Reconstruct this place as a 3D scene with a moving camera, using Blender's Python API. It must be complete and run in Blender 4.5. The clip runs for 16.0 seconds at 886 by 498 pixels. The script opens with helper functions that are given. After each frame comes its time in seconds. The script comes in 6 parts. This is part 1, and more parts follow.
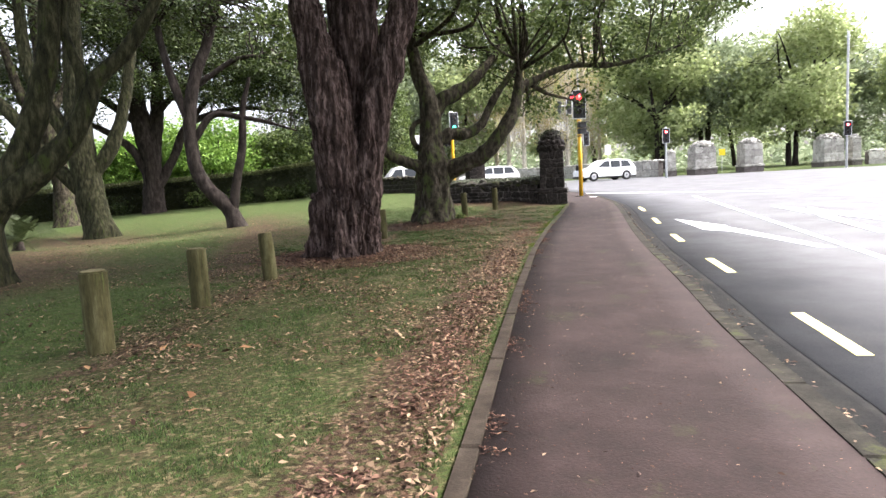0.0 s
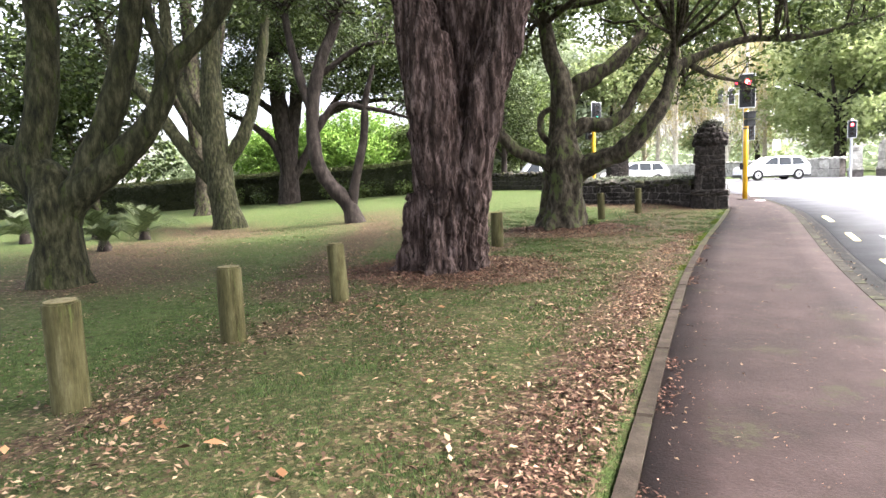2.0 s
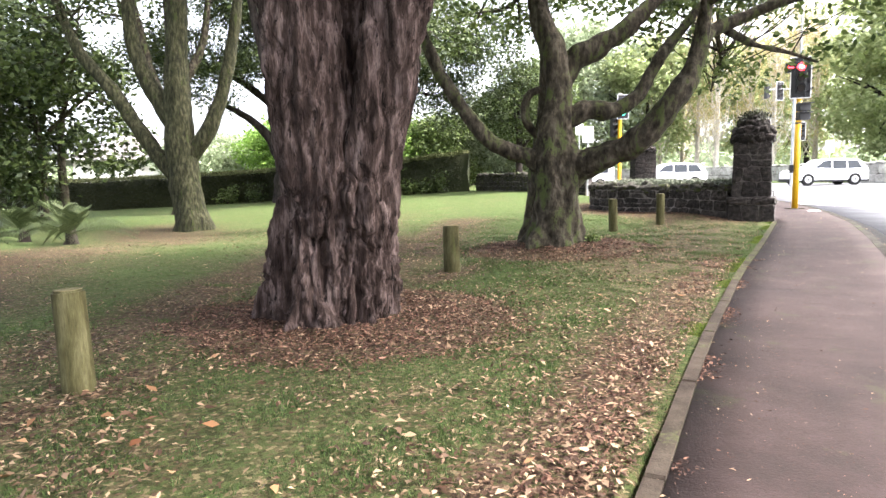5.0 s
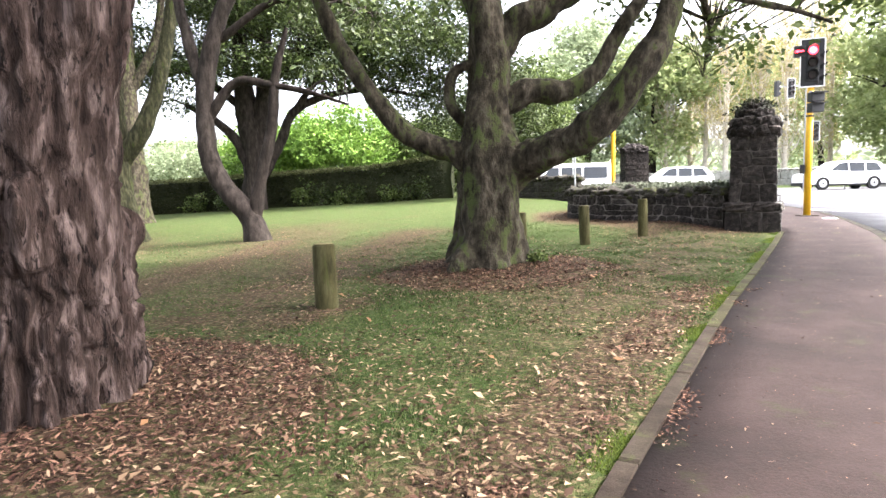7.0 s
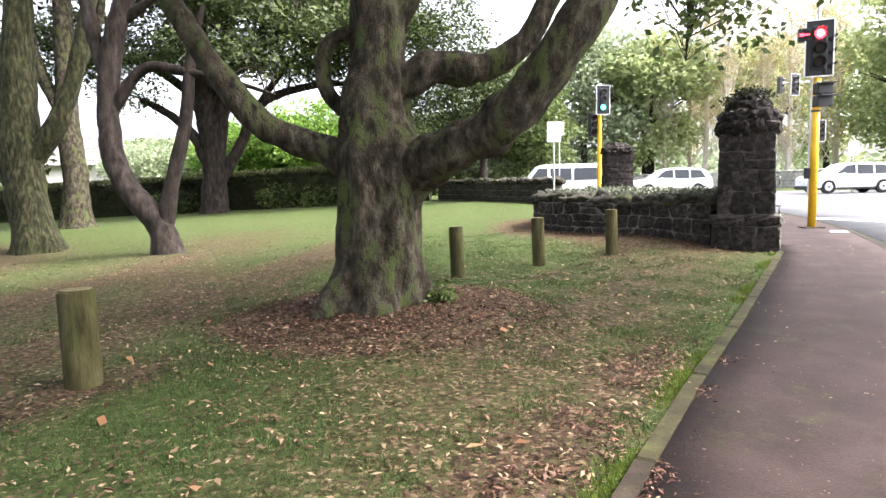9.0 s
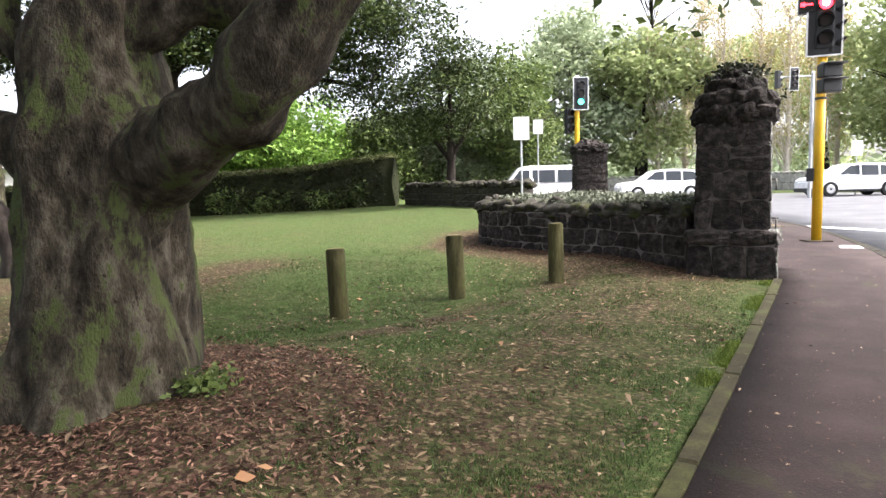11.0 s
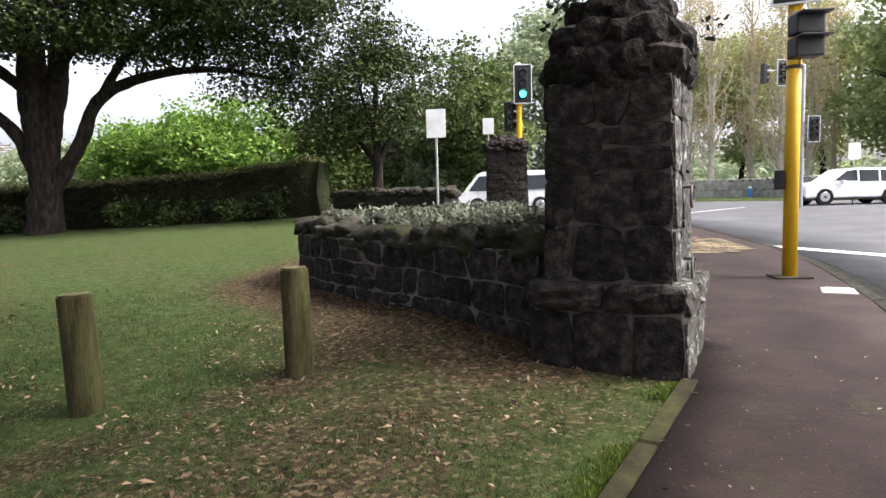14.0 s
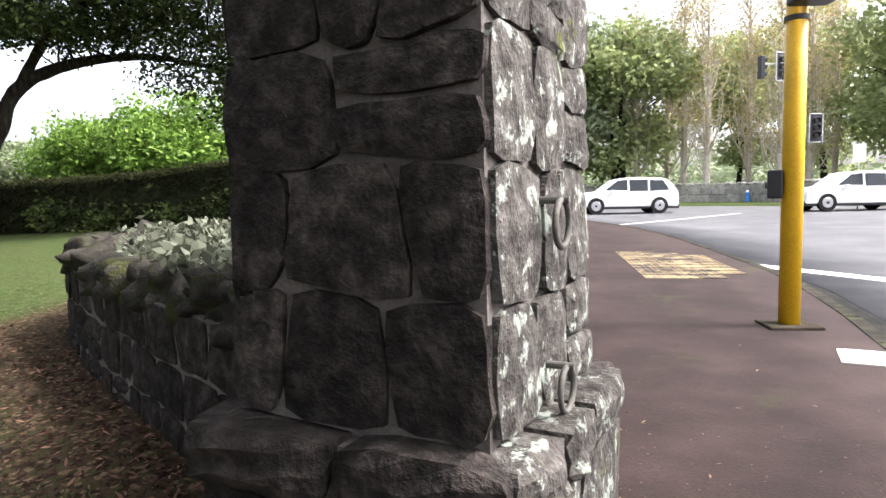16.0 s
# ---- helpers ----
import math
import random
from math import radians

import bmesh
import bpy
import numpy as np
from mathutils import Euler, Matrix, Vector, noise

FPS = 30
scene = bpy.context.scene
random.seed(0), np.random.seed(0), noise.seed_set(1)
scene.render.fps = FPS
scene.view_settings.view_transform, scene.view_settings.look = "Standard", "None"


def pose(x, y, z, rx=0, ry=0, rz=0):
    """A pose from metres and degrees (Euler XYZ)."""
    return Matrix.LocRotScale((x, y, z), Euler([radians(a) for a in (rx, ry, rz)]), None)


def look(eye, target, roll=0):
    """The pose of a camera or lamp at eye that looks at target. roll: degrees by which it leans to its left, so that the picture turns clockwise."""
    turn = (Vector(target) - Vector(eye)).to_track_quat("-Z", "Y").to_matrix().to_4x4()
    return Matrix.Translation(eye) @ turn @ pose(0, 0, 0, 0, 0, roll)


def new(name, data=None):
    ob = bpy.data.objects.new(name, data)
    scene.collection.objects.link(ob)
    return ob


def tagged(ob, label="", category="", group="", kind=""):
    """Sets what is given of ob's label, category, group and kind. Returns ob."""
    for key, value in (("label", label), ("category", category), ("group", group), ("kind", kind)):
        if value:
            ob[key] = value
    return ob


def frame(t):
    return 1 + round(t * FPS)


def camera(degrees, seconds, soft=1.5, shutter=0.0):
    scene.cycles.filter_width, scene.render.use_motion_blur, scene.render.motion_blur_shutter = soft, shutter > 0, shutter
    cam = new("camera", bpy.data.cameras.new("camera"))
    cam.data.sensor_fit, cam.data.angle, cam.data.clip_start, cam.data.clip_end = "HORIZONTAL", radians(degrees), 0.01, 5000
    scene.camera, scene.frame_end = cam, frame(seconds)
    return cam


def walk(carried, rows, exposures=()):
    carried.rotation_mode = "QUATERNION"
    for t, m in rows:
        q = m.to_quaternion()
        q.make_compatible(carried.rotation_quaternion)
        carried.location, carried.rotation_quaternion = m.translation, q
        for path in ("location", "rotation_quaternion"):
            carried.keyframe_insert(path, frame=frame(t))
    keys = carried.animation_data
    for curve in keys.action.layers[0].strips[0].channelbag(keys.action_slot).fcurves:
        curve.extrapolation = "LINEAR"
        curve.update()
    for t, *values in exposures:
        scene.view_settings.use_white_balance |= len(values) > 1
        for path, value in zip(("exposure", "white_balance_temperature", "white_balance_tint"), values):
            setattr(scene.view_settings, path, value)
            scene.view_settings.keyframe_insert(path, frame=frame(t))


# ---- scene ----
cam = camera(70.3, 16.0)
PATH = [
    (0, (-0.299, -1.238, 1.072), (-0.653, 0.718, 0.854), -3.2),
    (0.5, (-0.409, -0.824, 1.123), (-0.905, 1.101, 0.901), -2.8),
    (1, (-0.424, -0.322, 1.115), (-1.008, 1.579, 0.899), -2.7),
    (1.5, (-0.396, 0.198, 1.119), (-1.092, 2.061, 0.9), -2.3),
    (2, (-0.414, 0.819, 1.143), (-1.187, 2.65, 0.925), -2.1),
    (2.5, (-0.405, 1.393, 1.149), (-1.212, 3.21, 0.932), -1.9),
    (3, (-0.383, 1.908, 1.17), (-1.221, 3.71, 0.95), -1.8),
    (5.5, (-0.335, 4.92, 1.099), (-1.217, 6.703, 0.886), -1.3),
    (6, (-0.187, 5.659, 1.063), (-1.079, 7.438, 0.863), -1.5),
    (6.5, (-0.126, 6.271, 1.048), (-1.026, 8.045, 0.846), -1.3),
    (7, (-0.141, 6.941, 1.039), (-1.05, 8.712, 0.843), -1.5),
    (7.5, (-0.165, 7.533, 1.063), (-1.082, 9.3, 0.867), -1.4),
    (8, (-0.17, 8.234, 1.102), (-1.094, 9.997, 0.909), -1.6),
    (8.5, (-0.113, 8.854, 1.087), (-1.033, 10.619, 0.899), -1.5),
    (9, (-0.032, 9.408, 1.126), (-0.949, 11.174, 0.928), -1.2),
    (11.5, (0.056, 12.877, 1.151), (-0.861, 14.645, 0.966), -1.4),
    (12, (0.144, 13.664, 1.141), (-0.779, 15.43, 0.964), -1.4),
    (12.5, (0.237, 14.335, 1.133), (-0.689, 16.099, 0.959), -1.4),
    (13, (0.353, 14.916, 1.13), (-0.571, 16.681, 0.961), -1.5),
    (13.5, (0.46, 15.523, 1.121), (-0.459, 17.291, 0.95), -1.4),
    (14, (0.52, 16.146, 1.156), (-0.396, 17.916, 0.986), -1.4),
    (14.5, (0.59, 16.778, 1.176), (-0.327, 18.547, 1.007), -1.3),
    (15, (0.597, 17.484, 1.176), (-0.322, 19.252, 1.006), -1.2),
    (15.5, (0.596, 18.117, 1.181), (-0.323, 19.886, 1.017), -1.2),
    (16, (0.581, 18.721, 1.185), (-0.333, 20.492, 1.021), -1.1),
]
walk(cam, [(t, look(eye, target, roll)) for t, eye, target, roll in PATH],
     [(0, 2.4, 6350, 14), (1, 2.72, 6350, 14), (3, 3.22, 6350, 14), (5.5, 3.22, 6350, 14), (9, 2.9, 6350, 14), (11.5, 2.38, 6350, 14), (12.5, 2.14, 6350, 14), (13.5, 1.9, 6350, 14), (14.5, 1.65, 6350, 14), (15, 1.68, 6350, 14), (16, 2.2, 6350, 14)])

# ---- world and sun ----
world = bpy.data.worlds.new("overcast_sky")
scene.world = world
world.use_nodes = True
wn = world.node_tree
sky = wn.nodes.new("ShaderNodeTexSky")
sky.sky_type = "NISHITA"
sky.sun_disc = False
sky.sun_elevation, sky.sun_rotation = radians(51), radians(71)
sky.air_density, sky.dust_density, sky.ozone_density = 0.8, 6.0, 0.2
wn.nodes["Background"].inputs["Strength"].default_value = 0.15
veil = wn.nodes.new("ShaderNodeHueSaturation")  # thin cloud takes the blue out of the sky
veil.inputs["Saturation"].default_value, veil.inputs["Value"].default_value = 0.35, 1.05
wn.links.new(sky.outputs[0], veil.inputs["Color"])
wn.links.new(veil.outputs[0], wn.nodes["Background"].inputs["Color"])
sun_data = bpy.data.lights.new("sun", "SUN")
sun_data.energy, sun_data.angle, sun_data.color = 1.5, radians(16), (1.0, 0.96, 0.9)
sun = new("sun", sun_data)
sun.matrix_world = look((23, 8, 30), (0, 0, 0))


# ---- small tools ----
def lattice(p, seed):
    """Smooth random values in 0..1 at the rows of p."""
    i = np.floor(p).astype(np.int64)
    f = p - i
    f = f * f * (3 - 2 * f)
    out = 0
    for c in range(8):
        d = np.array([(c >> k) & 1 for k in range(3)])
        q = i + d
        h = (q[:, 0] * 374761393 + q[:, 1] * 668265263 + q[:, 2] * 2147483647 + seed * 1274126177) & 0xFFFFFFFF
        h = ((h ^ (h >> 13)) * 1274126177) & 0xFFFFFFFF
        h = ((h ^ (h >> 16)) & 0xFFFF) / 65535.0
        w = np.prod(np.where(d, f, 1 - f), axis=1)
        out = out + h * w
    return out


def rough(p, size, seed=0, octaves=3):
    """Layered noise in about -1..1, of features of that size in metres."""
    p = np.asarray(p, float)
    out, amp, total = 0, 1.0, 0
    for k in range(octaves):
        out = out + amp * (2 * lattice(p / size * 2**k + 17.3 * k, seed + k) - 1)
        total += amp
        amp *= 0.5
    return out / total * 1.6


def fast_mesh(name, v, f, material=None, smooth=False):
    """A mesh from an array of points and an array (or a list of arrays) of faces."""
    me = bpy.data.meshes.new(name)
    fs = f if isinstance(f, list) else [f]
    fs = [np.asarray(a, np.int32) for a in fs if len(a)]
    v = np.asarray(v, np.float32)
    me.vertices.add(len(v))
    me.vertices.foreach_set("co", v.ravel())
    loops = np.concatenate([a.ravel() for a in fs])
    sizes = np.concatenate([np.full(len(a), a.shape[1]) for a in fs])
    me.loops.add(len(loops))
    me.loops.foreach_set("vertex_index", loops)
    me.polygons.add(len(sizes))
    me.polygons.foreach_set("loop_start", np.r_[0, np.cumsum(sizes)[:-1]].astype(np.int32))
    if smooth:
        me.polygons.foreach_set("use_smooth", np.ones(len(sizes), bool))
    me.update(calc_edges=True)
    if material:
        me.materials.append(material)
    return me


def part(name, shape, material, parent=None, label="", smooth=False, at=None):
    """Links a bmesh, a mesh or (points, faces) as one object under its thing."""
    if isinstance(shape, bmesh.types.BMesh):
        me = bpy.data.meshes.new(name)
        shape.to_mesh(me)
        shape.free()
        me.materials.append(material)
        if smooth:
            me.polygons.foreach_set("use_smooth", np.ones(len(me.polygons), bool))
    elif isinstance(shape, tuple):
        me = fast_mesh(name, shape[0], shape[1], material, smooth)
    else:
        me = shape
    ob = new(name, me)
    if parent is not None:
        ob.parent = parent
    if at is not None:
        ob.matrix_basis = at
    if label:
        tagged(ob, label)
    return ob


def thing(name, m, label, category, group="", kind=""):
    ob = new(name)
    ob.matrix_basis = m
    return tagged(ob, label, category, group, kind)


def box(x0, x1, y0, y1, z0, z1, bevel=0.0, segments=2):
    bm = bmesh.new()
    bmesh.ops.create_cube(bm, size=1)
    bmesh.ops.scale(bm, vec=(x1 - x0, y1 - y0, z1 - z0), verts=bm.verts)
    bmesh.ops.translate(bm, vec=((x0 + x1) / 2, (y0 + y1) / 2, (z0 + z1) / 2), verts=bm.verts)
    if bevel:
        bmesh.ops.bevel(bm, geom=bm.edges[:], offset=bevel, segments=segments, affect="EDGES", profile=0.6)
    return bm


def rod(r0, r1, z0, z1, seg=20, bevel=0.0):
    bm = bmesh.new()
    bmesh.ops.create_cone(bm, cap_ends=True, segments=seg, radius1=r0, radius2=r1, depth=z1 - z0)
    bmesh.ops.translate(bm, vec=(0, 0, (z0 + z1) / 2), verts=bm.verts)
    if bevel:
        top = [e for e in bm.edges if all(v.co.z > z1 - 1e-4 for v in e.verts)]
        bmesh.ops.bevel(bm, geom=top, offset=bevel, segments=2, affect="EDGES")
    return bm


def turned(bm, m):
    bmesh.ops.transform(bm, matrix=m, verts=bm.verts)
    return bm


def joined(*shapes):
    bm = bmesh.new()
    for s in shapes:
        me = bpy.data.meshes.new("join")
        s.to_mesh(me)
        s.free()
        bm.from_mesh(me)
        bpy.data.meshes.remove(me)
    return bm


def curve_through(pts, n):
    """n points on a smooth curve through the rows of pts (Catmull-Rom, even in length)."""
    p = np.asarray(pts, float)
    p = np.vstack([2 * p[0] - p[1], p, 2 * p[-1] - p[-2]])
    out = []
    for i in range(1, len(p) - 2):
        for u in np.linspace(0, 1, 14, endpoint=False):
            a, b, c, d = p[i - 1 : i + 3]
            out.append(0.5 * (2 * b + (c - a) * u + (2 * a - 5 * b + 4 * c - d) * u * u + (3 * b - a - 3 * c + d) * u**3))
    out = np.array(out + [p[-2]])
    s = np.r_[0, np.cumsum(np.linalg.norm(np.diff(out[:, :3], axis=0), axis=1))]
    return np.stack([np.interp(np.linspace(0, s[-1], n), s, out[:, k]) for k in range(out.shape[1])], 1)


def limb(pts, seg=14, step=0.12, lumps=0.12, size=0.35, seed=0, flare=0.0):
    """A bough along rows of x, y, z, radius: points and quads."""
    p = np.asarray(pts, float)
    length = np.linalg.norm(np.diff(p[:, :3], axis=0), axis=1).sum()
    n = max(6, int(length / step))
    c = curve_through(p, n)
    tangent = np.gradient(c[:, :3], axis=0)
    tangent /= np.linalg.norm(tangent, axis=1)[:, None]
    u = np.cross(tangent[0], [0.31, 0.94, 0.12])
    rings = []
    ang = np.linspace(0, 2 * np.pi, seg, endpoint=False)
    for k in range(n):
        u = u - tangent[k] * (u @ tangent[k])
        u /= np.linalg.norm(u)
        w = np.cross(tangent[k], u)
        rings.append((np.cos(ang)[:, None] * u + np.sin(ang)[:, None] * w))
    d = np.array(rings)
    r = np.maximum(c[:, 3], 0.006)[:, None] * np.ones(seg)
    base = c[:, None, :3] + d * r[..., None]
    wob = rough(base.reshape(-1, 3), size, seed).reshape(n, seg)
    r = r * (1 + lumps * wob)
    if flare:
        k = np.exp(-np.arange(n) * length / n / 0.22)[:, None]
        r = r * (1 + flare * k * (0.65 + 0.5 * np.cos(ang * 5 + seed)[None, :]))
    if seg >= 22:
        fl = rough(base.reshape(-1, 3) * [1, 1, 0.16], 0.17, seed + 50, 2).reshape(n, seg)
        r = r * (1 + (0.21 if seg >= 30 else 0.1) * fl)
    v = (c[:, None, :3] + d * r[..., None]).reshape(-1, 3)
    i = np.arange(n - 1)[:, None] * seg
    j = np.arange(seg)[None, :]
    a, b = (i + j).ravel(), (i + (j + 1) % seg).ravel()
    return v, np.stack([a, b, b + seg, a + seg], 1)


def merged(pieces):
    vs, fs, k = [], [], 0
    for v, f in pieces:
        vs.append(v)
        fs.append(np.asarray(f) + k)
        k += len(v)
    return np.concatenate(vs), np.concatenate(fs)


def leaves(rng, centres, size, spread, each, droop=0.3):
    """Sprays of folded leaf blades round the given twig ends: points and quads."""
    n = len(centres) * each
    c = np.repeat(centres, each, axis=0) + rng.normal(0, 1, (n, 3)) * spread * np.array([1, 1, 0.6])
    d = rng.normal(0, 1, (n, 3))
    d[:, 2] = d[:, 2] * 0.6 - droop
    d /= np.linalg.norm(d, axis=1)[:, None]
    s = np.cross(d, rng.normal(0, 1, (n, 3)))
    s /= np.linalg.norm(s, axis=1)[:, None] + 1e-9
    up = np.cross(s, d)
    ln = size * rng.uniform(0.6, 1.25, n)[:, None]
    v = np.stack([c, c + d * ln * 0.5 + s * ln * 0.26 + up * ln * 0.06, c + d * ln - up * ln * 0.05, c + d * ln * 0.5 - s * ln * 0.26 + up * ln * 0.06], 1)
    return v.reshape(-1, 3), np.arange(4 * n).reshape(-1, 4)


def twig_ends(rng, blobs, per):
    """Points in the outer shells of flattened clumps; blobs are rows of x, y, z, rx, ry, rz."""
    out = []
    for x, y, z, rx, ry, rz in blobs:
        n = max(8, int(per * rx * ry * rz))
        d = rng.normal(0, 1, (n * 2, 3))
        d /= np.linalg.norm(d, axis=1)[:, None]
        p = d * rng.uniform(0.45, 1.0, (n * 2, 1)) ** 0.6 * [rx, ry, rz] + [x, y, z]
        keep = rough(p, max(0.5, 0.35 * (rx * ry * rz) ** (1 / 3)), 5, 2) > -0.12
        out.append(p[keep][:n])
    return np.concatenate(out)


# ---- the lie of the land ----
def along(y, table):
    ys, vs = zip(*table)
    return np.interp(y, ys, vs)


PATH_EDGE = [(-60, -0.9), (-6, -0.76), (5, -0.76), (9, -0.70), (12.9, -0.51), (15.1, -0.30), (18.5, -0.02), (20.0, 0.09), (20.9, 0.12), (21.2, -0.6), (27, -3.2), (29, -5.0), (36, -9.0), (45, -16)]
KERB = [(-60, 1.0), (-6, 0.98), (3.7, 1.0), (5.5, 1.08), (9.2, 1.18), (13, 1.38), (17, 1.60), (20, 1.66), (23.1, 1.49), (25, 1.26), (27, 0.88), (29.8, -0.06), (33.1, -1.25), (36, -2.6), (40, -5.2), (45, -10)]
LEVEL = [(-60, -0.12), (12, -0.12), (16, -0.04), (20, 0.06), (24, 0.12), (28, 0.20), (36, 0.30), (45, 0.40), (60, 0.50), (120, 0.8)]
TREE_A, TREE_B = (-3.72, 8.99), (-3.2, 14.25)


def path_z(y):
    return along(y, LEVEL)


def land_z(x, y):
    """Height of the grass and soil."""
    x, y = np.asarray(x, float), np.asarray(y, float)
    slope = -0.58 + 0.018 * np.maximum(x, -45) + 0.04 * np.minimum(y, 36) + 0.004 * np.maximum(np.minimum(y, 120) - 36, 0)
    floor_ = -0.14
    z = 0.5 * (slope + floor_ + np.sqrt((slope - floor_) ** 2 + 0.006))
    w = np.clip((x - along(y, PATH_EDGE) + 2.2) / 2.0, 0, 1)
    w = w * w * (3 - 2 * w)
    z = z * (1 - w) + (path_z(y) - 0.006) * w
    for (cx, cy), rise in ((TREE_A, 0.06), (TREE_B, 0.15)):
        z = z + rise * np.exp(-((x - cx) ** 2 + (y - cy) ** 2) / 1.1**2)
    z = z - 0.14 * np.exp(-((x + 4.4) ** 2 + (y - 3.4) ** 2) / 1.2**2)
    z = z - 0.15 * np.exp(-((x + 2.95) ** 2 + (y - 18.25) ** 2) / 1.5**2)
    z = z - 0.14 * np.exp(-((x + 3.95) ** 2 + (y - 17.25) ** 2) / 1.2**2)
    z = z - 0.07 * np.exp(-((x + 2.2) ** 2 + (y - 19.3) ** 2) / 0.7**2)
    z = z - 0.2 * np.exp(-((x + 15.5) ** 2 + (y - 17.5) ** 2) / 4.5**2)
    p = np.stack([x, y, 0 * x], -1).reshape(-1, 3)
    return z + 0.018 * rough(p, 1.6, 3).reshape(x.shape) * np.clip(1 - w, 0.25, 1)


# ---- materials ----
def material(name, colours, size=0.2, rough_=0.85, bump=0.3, fine=0.02, metal=0.0, stretch=(1, 1, 1), spots=None, spots2=None, per_piece=0.0, distance=0.01, detail=6, coat=0.0):
    """A surface of two or three colours mixed by noise of that size, fine grain, relief, and patches of other colours (colour, size, threshold)."""
    m = bpy.data.materials.new(name)
    m.use_nodes = True
    nt = m.node_tree
    n, l = nt.nodes, nt.links
    bsdf = n["Principled BSDF"]
    bsdf.inputs["Roughness"].default_value, bsdf.inputs["Metallic"].default_value = rough_, metal
    bsdf.inputs["Coat Weight"].default_value = coat
    bsdf.inputs["Specular IOR Level"].default_value = 0.12 if rough_ >= 0.8 else 0.4
    geo = n.new("ShaderNodeNewGeometry")
    mp = n.new("ShaderNodeMapping")
    mp.inputs["Scale"].default_value = stretch
    l.new(geo.outputs["Position"], mp.inputs["Vector"])

    def noise_node(scale, det=detail, ro=0.6):
        k = n.new("ShaderNodeTexNoise")
        k.inputs["Scale"].default_value, k.inputs["Detail"].default_value, k.inputs["Roughness"].default_value = scale, det, ro
        l.new(mp.outputs[0], k.inputs["Vector"])
        return k

    big, small = noise_node(1 / size), noise_node(1 / fine, 3)
    ramp = n.new("ShaderNodeValToRGB")
    el = ramp.color_ramp.elements
    while len(el) < len(colours):
        el.new(0.5)
    for k, c in enumerate(colours):
        el[k].position, el[k].color = 0.32 + 0.36 * k / max(1, len(colours) - 1), (*c, 1)
    l.new(big.outputs["Fac"], ramp.inputs["Fac"])
    mix = n.new("ShaderNodeMix")
    mix.data_type, mix.blend_type = "RGBA", "OVERLAY"
    mix.inputs["Factor"].default_value = 0.55
    l.new(ramp.outputs[0], mix.inputs["A"])
    l.new(small.outputs["Fac"], mix.inputs["B"])
    col = mix.outputs["Result"]
    for spot in (spots, spots2):
        if spot:
            c, s, th = spot
            k = noise_node(1 / s, 10, 0.74)
            r = n.new("ShaderNodeValToRGB")
            r.color_ramp.elements[0].position, r.color_ramp.elements[1].position = th, th + 0.05
            l.new(k.outputs["Fac"], r.inputs["Fac"])
            mx = n.new("ShaderNodeMix")
            mx.data_type = "RGBA"
            l.new(r.outputs[0], mx.inputs["Factor"])
            l.new(col, mx.inputs["A"])
            mx.inputs["B"].default_value = (*c, 1)
            col = mx.outputs["Result"]
    if per_piece:
        info = n.new("ShaderNodeObjectInfo")
        hsv = n.new("ShaderNodeHueSaturation")
        rng_ = n.new("ShaderNodeMapRange")
        rng_.inputs["To Min"].default_value, rng_.inputs["To Max"].default_value = 1 - per_piece, 1 + per_piece
        l.new(info.outputs["Random"], rng_.inputs["Value"])
        l.new(rng_.outputs[0], hsv.inputs["Value"])
        l.new(col, hsv.inputs["Color"])
        col = hsv.outputs[0]
    l.new(col, bsdf.inputs["Base Color"])
    if bump:
        add = n.new("ShaderNodeMath")
        add.operation = "MULTIPLY_ADD"
        add.inputs[1].default_value = 0.5
        l.new(small.outputs["Fac"], add.inputs[0])
        l.new(big.outputs["Fac"], add.inputs[2])
        b = n.new("ShaderNodeBump")
        b.inputs["Strength"].default_value, b.inputs["Distance"].default_value = bump, distance
        l.new(add.outputs[0], b.inputs["Height"])
        l.new(b.outputs[0], bsdf.inputs["Normal"])
    return m


def island_material(name, dark, light, rough_=0.6, through_=0.0):
    """Leaves and chips: each piece has its own shade between two colours."""
    m = bpy.data.materials.new(name)
    m.use_nodes = True
    n, l = m.node_tree.nodes, m.node_tree.links
    bsdf = n["Principled BSDF"]
    bsdf.inputs["Roughness"].default_value = rough_
    bsdf.inputs["Specular IOR Level"].default_value = 0.15
    geo = n.new("ShaderNodeNewGeometry")
    ramp = n.new("ShaderNodeValToRGB")
    ramp.color_ramp.elements[0].color, ramp.color_ramp.elements[1].color = (*dark, 1), (*light, 1)
    l.new(geo.outputs["Random Per Island"], ramp.inputs["Fac"])
    l.new(ramp.outputs[0], bsdf.inputs["Base Color"])
    if through_:
        tr = n.new("ShaderNodeBsdfTranslucent")
        l.new(ramp.outputs[0], tr.inputs["Color"])
        mx = n.new("ShaderNodeMixShader")
        mx.inputs[0].default_value = through_
        l.new(bsdf.outputs[0], mx.inputs[1])
        l.new(tr.outputs[0], mx.inputs[2])
        l.new(mx.outputs[0], n["Material Output"].inputs["Surface"])
    return m


def add_shade(m, position, colour):
    """A further colour in the ramp of an island material."""
    ramp = next(k for k in m.node_tree.nodes if k.bl_idname == "ShaderNodeValToRGB").color_ramp
    ramp.elements.new(position).color = (*colour, 1)
    return m


